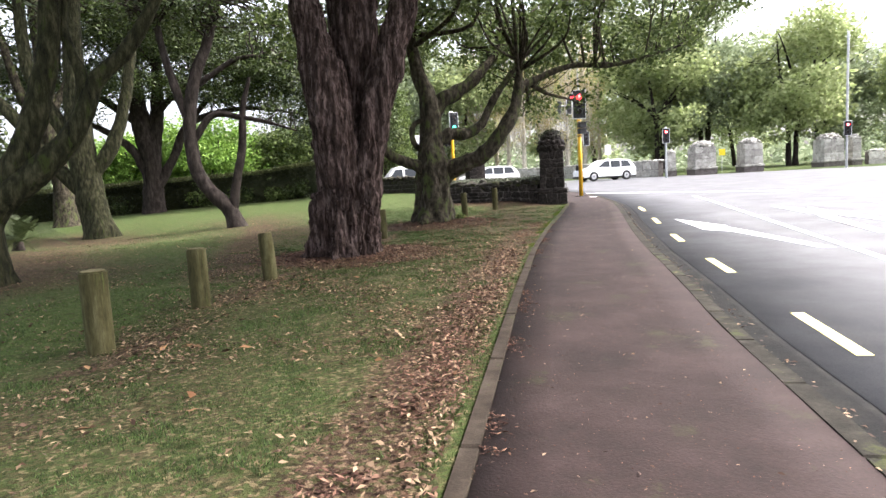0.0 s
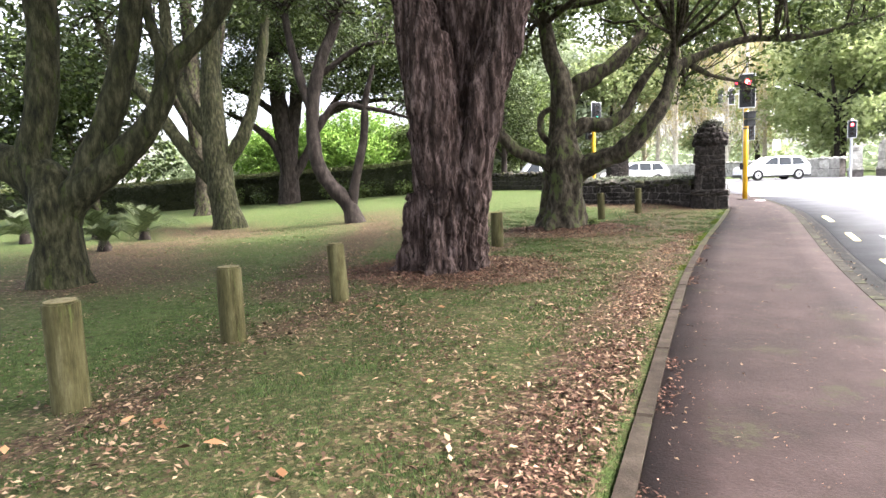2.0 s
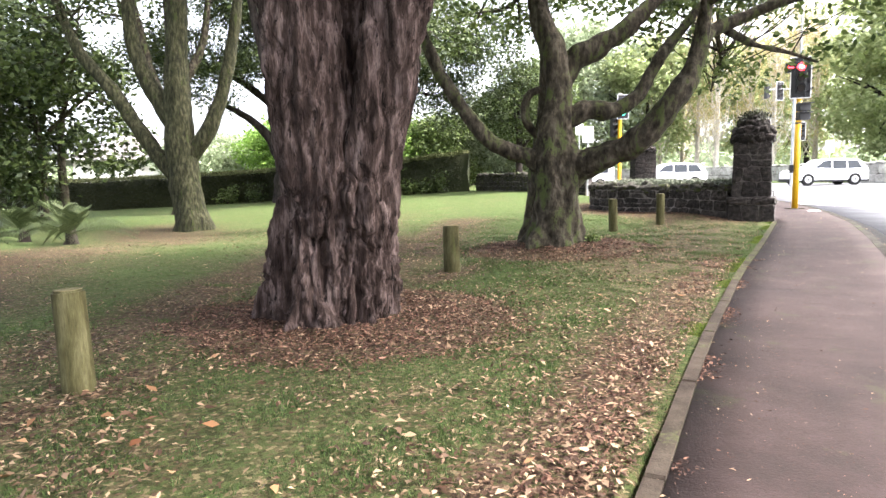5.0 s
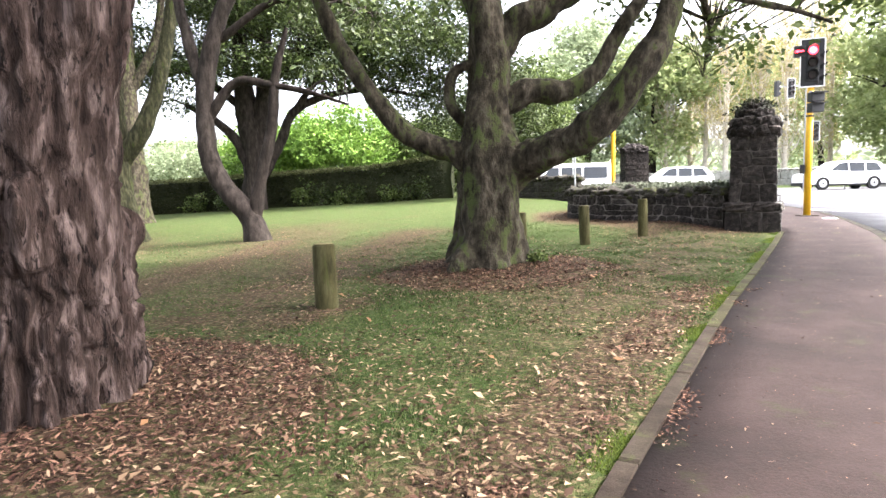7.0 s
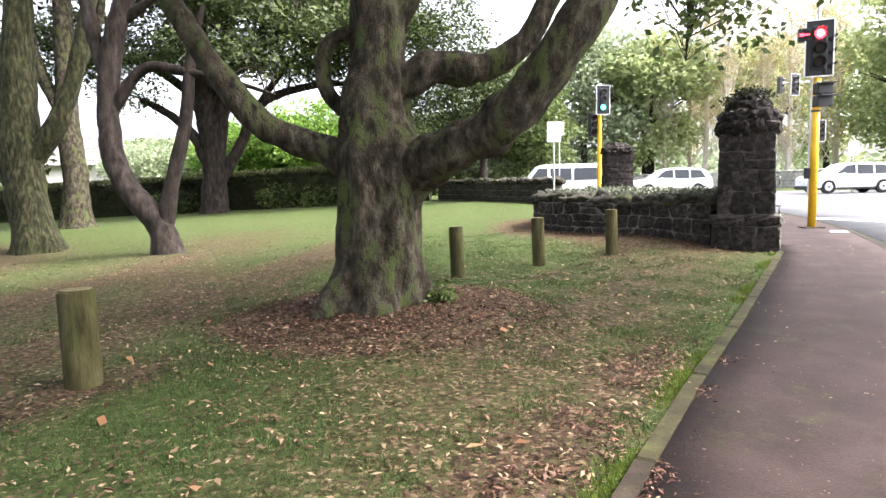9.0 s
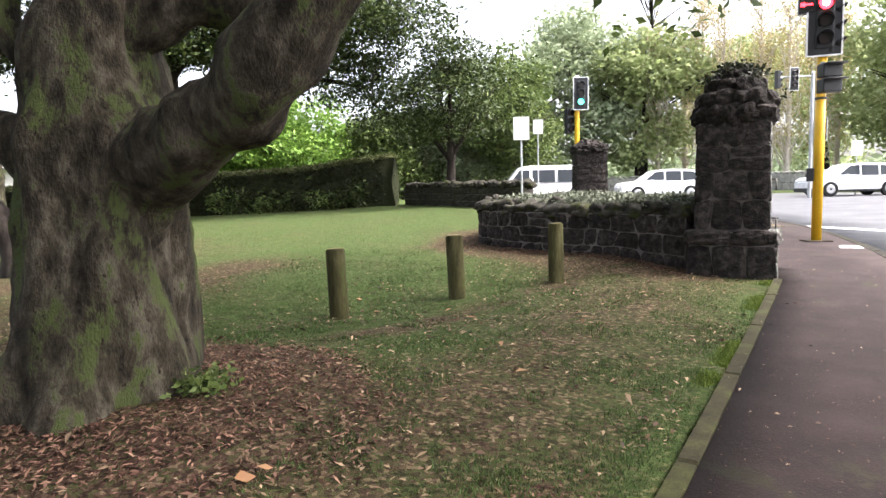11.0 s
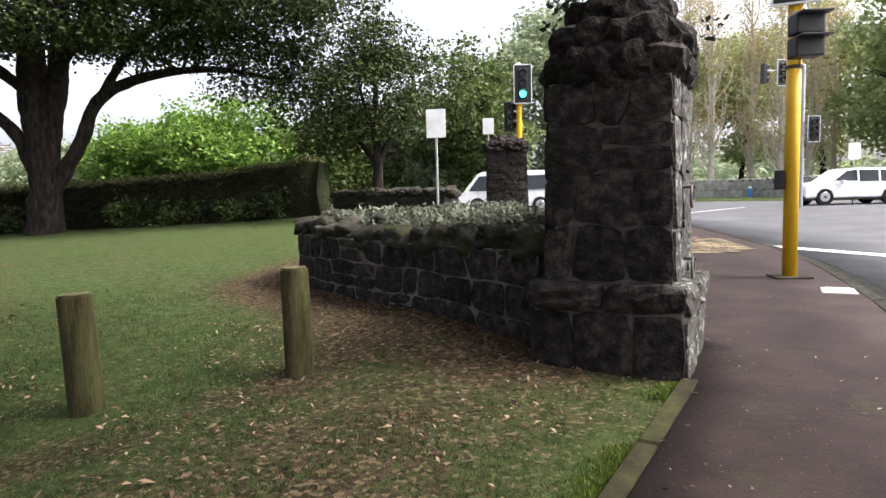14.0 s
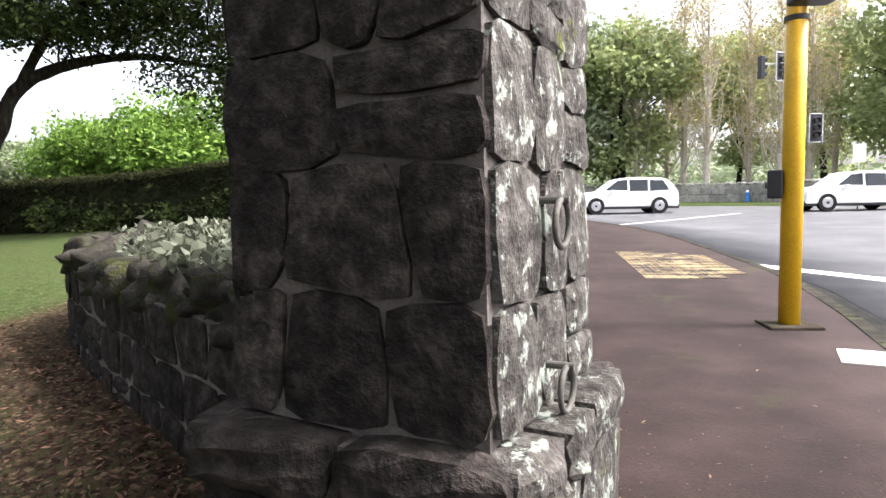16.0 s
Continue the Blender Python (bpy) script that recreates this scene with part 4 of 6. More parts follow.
tree("wide_dark_tree", base_pose(-21.2, 28.7) @ Matrix.Scale(1.04, 4), [local(x, y, r) for r in (
    [(-20.5, 27.2, -0.3, 0.62), (-20.5, 27.2, 0.3, 0.54), (-20.5, 27.25, 1.7, 0.46), (-20.6, 27.35, 3.3, 0.5), (-21.0, 27.4, 5.3, 0.42), (-21.3, 27.6, 8.5, 0.3), (-21.6, 27.8, 11.5, 0.15)],
    [(-20.6, 27.1, 2.1, 0.26), (-21.2, 26.9, 3.3, 0.21), (-22.0, 26.6, 4.1, 0.17), (-23.2, 26.2, 4.8, 0.12)],
    [(-20.3, 27.3, 1.4, 0.27), (-19.6, 27.9, 2.9, 0.22), (-19.0, 28.3, 4.4, 0.19), (-17.6, 29.1, 5.1, 0.15), (-15.8, 30.2, 5.3, 0.1), (-14.3, 31.2, 5.0, 0.05)],
    [(-19.0, 28.3, 4.4, 0.16), (-17.2, 28.6, 6.2, 0.12), (-15.0, 29.2, 6.9, 0.09), (-12.6, 30.2, 7.0, 0.05)],
    [(-20.4, 27.4, 3.0, 0.36), (-20.2, 27.8, 5.5, 0.32), (-20.1, 28.1, 8.8, 0.22), (-20, 28.4, 11.5, 0.1)],
    [(-20.7, 27.4, 4.2, 0.2), (-19.5, 27.6, 5.6, 0.15), (-17.8, 27.4, 6.4, 0.1), (-16.4, 27.2, 6.6, 0.05)],
    [(-21, 27.4, 4.6, 0.2), (-22.6, 26.4, 6.0, 0.14), (-24.5, 25.4, 6.6, 0.07)])],
    bark_dark, blob(x, y, [(-20.6, 27.6, 9.5, 4.2, 4.2, 1.6), (-17.2, 29.0, 6.6, 2.6, 2.6, 1.1), (-14.6, 31.0, 5.4, 1.9, 1.9, 1.1), (-13.6, 31.6, 4.4, 1.2, 1.2, 1.2), (-24.0, 25.6, 7.2, 3.0, 3.0, 1.1), (-16.6, 27.0, 7.6, 2.2, 2.2, 0.9), (-22.6, 29.5, 7.6, 2.5, 2.5, 1.0), (-18.6, 26.0, 8.4, 2.4, 2.4, 1.0), (-23.4, 26.0, 5.0, 1.4, 1.4, 0.6), (-15.4, 30.2, 5.9, 1.8, 1.8, 0.6), (-25.6, 23.6, 6.4, 2.2, 2.2, 1.1), (-19, 26, 6.2, 2.6, 2.4, 0.5), (-22.4, 25, 5.9, 2.4, 2.2, 0.5), (-17, 28, 5.9, 2.2, 2.0, 0.5), (-15, 29.6, 6.9, 2.0, 2.0, 0.8), (-13.2, 30.6, 6.4, 1.8, 1.8, 1.0), (-12.8, 31.6, 5.0, 1.2, 1.2, 1.1), (-11.4, 30.4, 6.5, 1.8, 1.8, 0.8), (-13.4, 29.0, 6.9, 2.2, 2.2, 0.9), (-15.4, 28.0, 7.3, 2.2, 2.0, 0.9), (-12.2, 30.6, 8.0, 2.0, 2.0, 0.9), (-17.4, 28.4, 8.8, 2.4, 2.4, 0.9), (-14.6, 29.6, 8.8, 2.2, 2.2, 0.9)]),
    leaf_dark, 48, 0.16, 18, 0.34, "wide dark tree with layered spreading branches", 71, seg=22, step=0.14, flare=0.35, twigs=330)

x, y = -10.75, 17.9
tree("crooked_tree", base_pose(x, y), [local(x, y, r) for r in (
    [(-10.6, 17.94, -0.35, 0.36), (-10.62, 17.94, 0.0, 0.3), (-10.81, 17.91, 0.5, 0.245), (-11.39, 17.73, 1.23, 0.225), (-11.71, 17.67, 1.92, 0.22), (-11.84, 17.77, 3.27, 0.205), (-11.68, 18.03, 4.78, 0.19), (-11.25, 18.39, 6.1, 0.16), (-10.9, 18.7, 7.8, 0.1)],
    [(-10.72, 17.93, 0.3, 0.18), (-10.58, 18.13, 1.37, 0.145), (-10.38, 18.36, 2.55, 0.13), (-10.34, 18.52, 3.72, 0.10), (-10.1, 18.7, 4.8, 0.05)],
    [(-11.8, 17.74, 2.7, 0.13), (-11.2, 18.1, 3.58, 0.11), (-10.43, 18.44, 3.5, 0.09), (-9.6, 18.8, 3.3, 0.06), (-8.8, 19.2, 3.0, 0.025)],
    [(-11.84, 17.79, 3.3, 0.15), (-12.3, 17.74, 4.8, 0.13), (-12.63, 17.77, 6.3, 0.11), (-12.8, 17.9, 7.7, 0.07)],
    [(-11.6, 18.1, 4.6, 0.1), (-10.4, 18.6, 5.4, 0.08), (-9.2, 19.0, 5.4, 0.05), (-8.2, 19.4, 5.0, 0.02)])],
    bark_dark, blob(x, y, [(-11.0, 18.6, 7.4, 2.4, 2.4, 1.1), (-12.9, 17.8, 7.4, 1.8, 1.8, 1.0), (-9.0, 19.1, 5.4, 1.5, 1.5, 0.5), (-9.3, 19.0, 3.7, 1.0, 1.0, 0.35), (-8.3, 19.4, 4.6, 1.2, 1.2, 0.6)]),
    leaf_dark, 48, 0.16, 13, 0.22, "crooked double-stemmed tree with dark twisting trunk", 81, seg=18, step=0.1, flare=0.5, twigs=230)

x, y = -10.2, 32.6
tree("round_topped_tree", base_pose(x, y), [
    [(0, 0, -0.1, 0.19), (0, 0, 1.0, 0.16), (0.03, 0, 2.0, 0.15), (0, 0, 3.2, 0.11), (0.1, 0, 4.8, 0.05)], [(0, 0, 1.7, 0.1), (0.6, 0.1, 2.6, 0.07), (1.2, 0.2, 3.6, 0.03)], [(0, 0, 1.6, 0.1), (-0.7, -0.1, 2.5, 0.07), (-1.3, -0.2, 3.4, 0.03)], [(0, 0, 2.2, 0.09), (0.1, -0.7, 3.2, 0.06), (0.2, -1.2, 4.0, 0.03)]],
    bark_dark, [(0, 0, 3.9, 1.9, 1.9, 1.3), (0.2, 0, 5.0, 1.5, 1.5, 0.9), (-1.2, -0.2, 2.9, 1.1, 1.1, 0.7), (1.2, 0.1, 3.0, 1.0, 1.0, 0.7), (0, -0.8, 2.8, 1.1, 0.9, 0.6)], leaf_dark, 120, 0.14, 13, 0.17, "round-topped dark evergreen tree at the lawn's edge", 91, twigs=90)


# background trees
def far_tree(name, x, y, height, radius, leaf, bark, label, seed, lean=0.0, low=0.22, size=0.34, count=250, each=16, stems=1):
    rng = np.random.default_rng(seed)
    z = float(path_z(y))
    boughs = []
    for s in range(stems):
        a = 2 * math.pi * s / stems + seed
        boughs.append([(0.4 * math.cos(a) * (stems > 1), 0.4 * math.sin(a) * (stems > 1), -0.3, 0.03 * height * 0.6), (0.2 * lean + 0.1 * radius * math.cos(a), 0.1 * radius * math.sin(a), height * 0.3, 0.02 * height * 0.6), (0.5 * lean + 0.3 * radius * math.cos(a), 0.3 * radius * math.sin(a), height * 0.6, 0.012 * height * 0.6), (lean + 0.4 * radius * math.cos(a), 0.4 * radius * math.sin(a), height * 0.85, 0.03)])
    for k in range(5):
        a, h = rng.uniform(0, 6.28), rng.uniform(0.3, 0.6)
        boughs.append([(0.4 * lean * h, 0, height * h, 0.008 * height), (radius * 0.4 * math.cos(a), radius * 0.4 * math.sin(a), height * (h + 0.12), 0.006 * height), (radius * 0.8 * math.cos(a), radius * 0.8 * math.sin(a), height * (h + 0.2), 0.03)])
    rows = []
    for k in range(20):
        a, q = rng.uniform(0, 6.28), rng.uniform(low + 0.12, 0.9)
        wide = radius * math.sin(math.pi * min(1, (q - low * 0.5) / (1.08 - low * 0.5))) ** 0.6
        d = rng.uniform(0.2, 0.8) * wide
        s = rng.uniform(0.34, 0.5) * wide + 0.5
        rows.append((lean * q + d * math.cos(a), d * math.sin(a), height * q, s, s, s * 0.62))
    per = count / sum(r[3] * r[4] * r[5] for r in rows)
    return tree(name, pose(x, y, z), boughs, bark, rows, leaf, per, size, each, size * 1.1, label, seed, seg=9, step=0.6, flare=0.2, twigs=24)


# pale leaves here carry the haze and glare of the distance in their colour
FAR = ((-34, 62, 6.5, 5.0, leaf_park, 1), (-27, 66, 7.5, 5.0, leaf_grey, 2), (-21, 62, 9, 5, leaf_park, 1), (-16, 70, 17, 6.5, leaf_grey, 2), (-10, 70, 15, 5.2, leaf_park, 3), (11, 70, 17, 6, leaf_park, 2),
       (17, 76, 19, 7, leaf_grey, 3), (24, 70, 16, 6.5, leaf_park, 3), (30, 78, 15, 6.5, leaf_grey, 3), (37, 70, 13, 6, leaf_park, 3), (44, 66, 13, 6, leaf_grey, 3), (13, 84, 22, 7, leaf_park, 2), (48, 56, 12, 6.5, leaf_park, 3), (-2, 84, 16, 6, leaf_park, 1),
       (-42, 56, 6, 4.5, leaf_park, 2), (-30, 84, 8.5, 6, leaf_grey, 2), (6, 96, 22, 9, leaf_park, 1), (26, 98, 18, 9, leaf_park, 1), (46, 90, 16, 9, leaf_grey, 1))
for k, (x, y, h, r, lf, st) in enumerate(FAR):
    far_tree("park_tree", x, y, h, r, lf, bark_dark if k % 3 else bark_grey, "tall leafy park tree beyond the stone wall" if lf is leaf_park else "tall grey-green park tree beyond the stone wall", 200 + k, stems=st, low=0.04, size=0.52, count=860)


def poplar(x, y, h, seed):
    """A bare upright winter tree, pale stems and a haze of twigs with few golden leaves."""
    rng = np.random.default_rng(seed)
    root = thing("bare_poplar", pose(x, y, float(path_z(y))), "tall bare pale-stemmed poplar with a few golden leaves", "tree", "bare poplars")
    ps = [limb([(0, 0, -0.2, 0.26), (0.1, 0, h * 0.4, 0.18), (0, 0.1, h, 0.04)], 9, 0.5, 0.08, 0.5, seed)]
    tips = []
    for k in range(46):
        q, a = rng.uniform(0.08, 0.9), rng.uniform(0, 6.28)
        ln = h * rng.uniform(0.12, 0.28) * (1.1 - 0.5 * q)
        o = ln * rng.uniform(0.25, 0.5)
        p0, p2 = np.array([0, 0, h * q]), np.array([o * math.cos(a), o * math.sin(a), h * q + ln])
        p1 = (p0 + p2) / 2 + [0.25 * o * math.cos(a), 0.25 * o * math.sin(a), -0.1 * ln]
        ps.append(limb([(*p0, 0.06), (*p1, 0.045), (*p2, 0.012)], 5, 0.5, 0.05, 0.5, seed))
        for j in range(5):
            u = rng.uniform(0.3, 1)
            s = p0 + (p2 - p0) * u
            e = s + rng.normal(0, 1, 3) * [0.5, 0.5, 0.3] + [0, 0, 0.7]
            ps.append(limb([(*s, 0.022), (*((s + e) / 2), 0.018), (*e, 0.006)], 4, 0.4, 0.0, 0.5, seed))
            tips.append(e)
    part("trunk", merged(ps), bark_pale, root, smooth=True)
    part("crown", leaves(rng, np.array(tips), 0.2, 0.55, 14), leaf_gold, root, "sparse golden leaves")


for k, (x, y, h) in enumerate(((-8.5, 69, 15), (-5.2, 70, 17), (-3.4, 68, 15), (-0.8, 71, 16), (1.2, 69, 15), (3.2, 72, 16), (-6.8, 73, 14), (5.0, 75, 15))):
    poplar(x, y, h, 300 + k)

# the bright shrub and pale trees behind the hedge
for k, (x, y, h, r, lf, nm, lb) in enumerate(((-24, 41, 6.2, 3.6, leaf_lime, "lime_shrub", "bright lime-green leafy shrub behind the hedge"), (-29.5, 39, 5.0, 3.2, leaf_lime, "lime_shrub", "bright lime-green leafy shrub behind the hedge"), (-20, 45, 5.6, 3.0, leaf_mid, "garden_tree", "broad leafy garden tree behind the hedge"),
                                               (-17.5, 49, 6.8, 3.4, leaf_grey, "garden_tree", "pale grey-green garden tree behind the hedge"), (-36, 38, 4.2, 3.0, leaf_grey, "garden_tree", "pale grey-green garden tree behind the hedge"), 
                                               (-44, 46, 5, 3.4, leaf_mid, "garden_tree", "broad leafy garden tree behind the hedge"), (-24.6, 19.6, 10, 3.6, leaf_dark, "drooping_conifer", "dark drooping evergreen at the far edge of the lawn"), (-13.5, 48, 9, 3.6, leaf_mid, "garden_tree", "broad leafy garden tree behind the hedge"))):
    far_tree(nm, x, y, h, r, lf, bark_grey, lb, 400 + k, low=0.0, size=0.28, count=1100, stems=2)


# ---- bollards ----
def bollard(x, y, h, seed, lean, wide):
    root = thing("bollard", base_pose(x, y) @ pose(0, 0, 0, lean[0], lean[1], 0), "round weathered timber bollard, green with algae", "bollard", "timber bollards along the verge")
    bm = rod(wide, wide * 0.96, -0.25, h, 28, 0.012)
    for v in bm.verts:
        q = v.co * 4 + Vector((seed, 0, 0))
        k = 1 + 0.03 * noise.noise(Vector((q.x * 3, q.y * 3, q.z * 0.3)))
        v.co.x, v.co.y = v.co.x * k, v.co.y * k
    part("post", bm, post_wood, root, smooth=False)
    cap = rod(wide * 0.84, wide * 0.8, h - 0.002, h + 0.004, 24)
    part("end_grain", cap, post_end, root, "cracked grey end grain")


for k, (x, y, h, ln, w) in enumerate(((-4.27, 3.56, 0.73, (1, 1), 0.118), (-4.14, 4.97, 0.64, (0, 0), 0.107), (-4.11, 6.64, 0.64, (0, -3), 0.098), (-3.98, 11.88, 0.63, (0, -1), 0.116), (-3.9, 17.3, 0.72, (0, -2), 0.101), (-3.08, 18.42, 0.71, (1, -2), 0.1), (-2.2, 19.31, 0.70, (0, -1), 0.094))):
    bollard(x, y, h, k * 3.1, ln, w)


# ---- stonework ----
def block_mesh(name, mat_, seed, relief=0.16):
    """A rough-hewn block, 1 x 1 x 1, whose uneven face looks along -y; about 46 triangles."""
    rng = random.Random(seed)
    n = 5
    v, f = [], []
    for j in range(n):
        for i in range(n):
            u, w = i / (n - 1) - 0.5, j / (n - 1) - 0.5
            border = i in (0, n - 1) or j in (0, n - 1)
            corner = i in (0, n - 1) and j in (0, n - 1)
            shrink = 0.985 - 0.03 * corner
            v.append((u * shrink + rng.uniform(-0.035, 0.035), -0.5 + (0.10 + 0.05 * corner if border else 0) + rng.uniform(-relief, relief) * 0.4, w * shrink + rng.uniform(-0.035, 0.035)))
    for j in range(n - 1):
        for i in range(n - 1):
            a = j * n + i
            f.append((a, a + 1, a + n + 1, a + n))
    ring = [*range(n), *(n * k + n - 1 for k in range(1, n)), *(n * (n - 1) + k for k in range(n - 2, -1, -1)), *(n * k for k in range(n - 2, 0, -1))]
    b0 = len(v)
    for k in ring:
        v.append((v[k][0] * 0.98, 0.5, v[k][2] * 0.98))
    m = len(ring)
    for k in range(m):
        f.append((ring[k], b0 + k, b0 + (k + 1) % m, ring[(k + 1) % m]))
    me = bpy.data.meshes.new(name)
    me.from_pydata(v, [], f)
    me.materials.append(mat_)
    return me


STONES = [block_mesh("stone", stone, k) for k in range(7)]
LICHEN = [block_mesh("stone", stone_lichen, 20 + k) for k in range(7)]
MOSSY = [block_mesh("stone", stone_moss, 40 + k, 0.3) for k in range(7)]
rand = random.Random(5)


def splits(total, low, high):
    """Random lengths between low and high that fill total."""
    out = []
    while sum(out) < total - low * 0.9:
        out.append(rand.uniform(low, high))
    k = total / sum(out)
    return [a * k for a in out]


def face_stones(root, origin, along_, length, z0, z1, meshes, row=(0.22, 0.34), col=(0.2, 0.42), proud=0.03, deep=0.12, gap=0.026, taper=0.0):
    """Lays rough courses on one upright face; origin is its lower left corner seen from outside, along_ the way to the right."""
    d = Vector(along_).normalized()
    out = Vector((d.y, -d.x, 0))
    rot = Matrix(((d.x, -out.x, 0, 0), (d.y, -out.y, 0, 0), (0, 0, 1, 0), (0, 0, 0, 1)))
    z = z0
    for h in splits(z1 - z0, *row):
        inset = taper * (z + h / 2 - z0)
        s = inset
        for w in splits(length - 2 * inset, *col):
            c = Vector(origin) + d * (s + w / 2) - out * (inset + deep / 2 - proud)
            c.z = z + h / 2
            dz = rand.uniform(-0.012, 0.012)
            m = Matrix.Translation((c.x, c.y, c.z + dz)) @ rot @ pose(0, 0, 0, 0, rand.uniform(-3, 3), 0) @ Matrix.Diagonal((w - gap, deep, h - gap, 1))
            part("stone", rand.choice(meshes), None, root, at=m)
            s += w
        z += h


def rubble(root, place, length, z0, z1, mat_, row, col, seed, proud=0.02, deep=0.09, gap=0.005, sway=0.03):
    """Uneven courses of rough stones whose joints wander and slant; place(s, z, out) gives a point of the face."""
    rg = random.Random(seed)

    def cut(total, low, high):
        out = []
        while sum(out) < total - low * 0.9:
            out.append(rg.uniform(low, high))
        return [a * total / sum(out) for a in out]

    levels = [z0]
    for h in cut(z1 - z0, *row):
        levels.append(levels[-1] + h)

    def level(k, at):
        free = 0 < k < len(levels) - 1
        return levels[k] + (sway * noise.noise(Vector((at * 2.6, k * 7.3, seed * 1.7))) * 1.6 if free else 0)

    for k in range(len(levels) - 1):
        joints = [0.0]
        for w in cut(length, *col):
            joints.append(joints[-1] + w)
        slant = [0.0] + [rg.uniform(-1.3, 1.3) * sway for _ in joints[1:-1]] + [0.0]
        for i in range(len(joints) - 1):
            pieces = [(0.0, 1.0)]
            if rg.random() < 0.22 and joints[i + 1] - joints[i] > sum(col) * 0.45:
                c = rg.uniform(0.38, 0.62)
                pieces = [(0.0, c), (c, 1.0)]
            for p0, p1 in pieces:
                n, v, f = 5, [], []
                bulge = rg.uniform(-0.4, 1.0) * proud * 0.5
                tilt_u, tilt_w = rg.uniform(-1, 1) * proud * 0.6, rg.uniform(-1, 1) * proud * 0.6
                for b in range(n):
                    for a in range(n):
                        u, w = a / (n - 1), b / (n - 1)
                        xl, xr = joints[i] - slant[i] + 2 * slant[i] * w, joints[i + 1] - slant[i + 1] + 2 * slant[i + 1] * w
                        x = xl + gap + (xr - xl - 2 * gap) * u
                        lo, hi = level(k, x), level(k + 1, x)
                        lo, hi = lo + (hi - lo) * p0, lo + (hi - lo) * p1
                        z = lo + gap + (hi - lo - 2 * gap) * w
                        rim = (a in (0, n - 1)) + (b in (0, n - 1))
                        x += rg.uniform(-0.006, 0.006) + (0.5 - u) * (0.03 if rim == 2 else 0)
                        z += rg.uniform(-0.006, 0.006) + (0.5 - w) * (0.03 if rim == 2 else 0)
                        out = proud + bulge + tilt_u * (u - 0.5) + tilt_w * (w - 0.5) + rg.uniform(-0.3, 0.3) * proud - (0.6 * proud if rim else 0)
                        v.append(place(x, z, out))
                for b in range(n - 1):
                    for a in range(n - 1):
                        q = b * n + a
                        f.append((q, q + 1, q + n + 1, q + n))
                edge = [*range(n), *(n * q + n - 1 for q in range(1, n)), *(n * (n - 1) + q for q in range(n - 2, -1, -1)), *(n * q for q in range(n - 2, 0, -1))]
                mid_ = sum((Vector(v[q]) for q in edge), Vector()) / len(edge)
                back = (Vector(place((joints[i] + joints[i + 1]) / 2, (levels[k] + levels[k + 1]) / 2, -deep)) - Vector(place((joints[i] + joints[i + 1]) / 2, (levels[k] + levels[k + 1]) / 2, 0)))
                b0, m = len(v), len(edge)
                v += [tuple(Vector(v[q]) + (mid_ - Vector(v[q])) * 0.004 + back) for q in edge]
                f += [(edge[q], b0 + q, b0 + (q + 1) % m, edge[(q + 1) % m]) for q in range(m)]
                me = bpy.data.meshes.new("stone")
                me.from_pydata([tuple(p) for p in v], [], f)
                me.materials.append(mat_)
                part("stone", me, None, root)


def flat_face(origin, along_, length, z0, taper=0.0):
    """The place() of an upright, slightly battered face for rubble()."""
    o, d = Vector(origin), Vector(along_).normalized()
    n = Vector((d.y, -d.x, 0))

    def place(x, z, out):
        inset = taper * (z - z0)
        p = o + d * (inset + x * (1 - 2 * inset / length)) + n * (out - inset)
        return (p.x, p.y, z)
    return place


def lump(name, mat_, seed, sx, sy, sz, level=2, wild=1.0):
    bm = bmesh.new()
    bmesh.ops.create_icosphere(bm, subdivisions=level, radius=0.5)
    for v in bm.verts:
        k = 1 + wild * 0.6 * noise.noise(v.co * 2.2 + Vector((seed * 7.7, 0, 0))) + wild * 0.14 * noise.noise(v.co * 11 + Vector((seed, seed, 0))) + wild * 0.3 * noise.noise(v.co * 5 + Vector((0, seed * 3.1, 0)))
        v.co = Vector((max(-0.42, min(0.42, v.co.x)) * sx, max(-0.42, min(0.42, v.co.y)) * sy, max(-0.40, min(0.40, v.co.z)) * sz)) * k * 1.15
    me = bpy.data.meshes.new(name)
    bm.to_mesh(me)
    bm.free()
    me.materials.append(mat_)
    return me


ROCKS = [lump("cap_stone", stone, k, 1, 1, 1, 3, 0.7) for k in range(6)]
MOSS_ROCKS = [lump("cap_stone", stone_moss, 10 + k, 1, 1, 1, 3, 0.85) for k in range(4)]
for rock in MOSS_ROCKS:
    rock.polygons.foreach_set("use_smooth", np.ones(len(rock.polygons), bool))


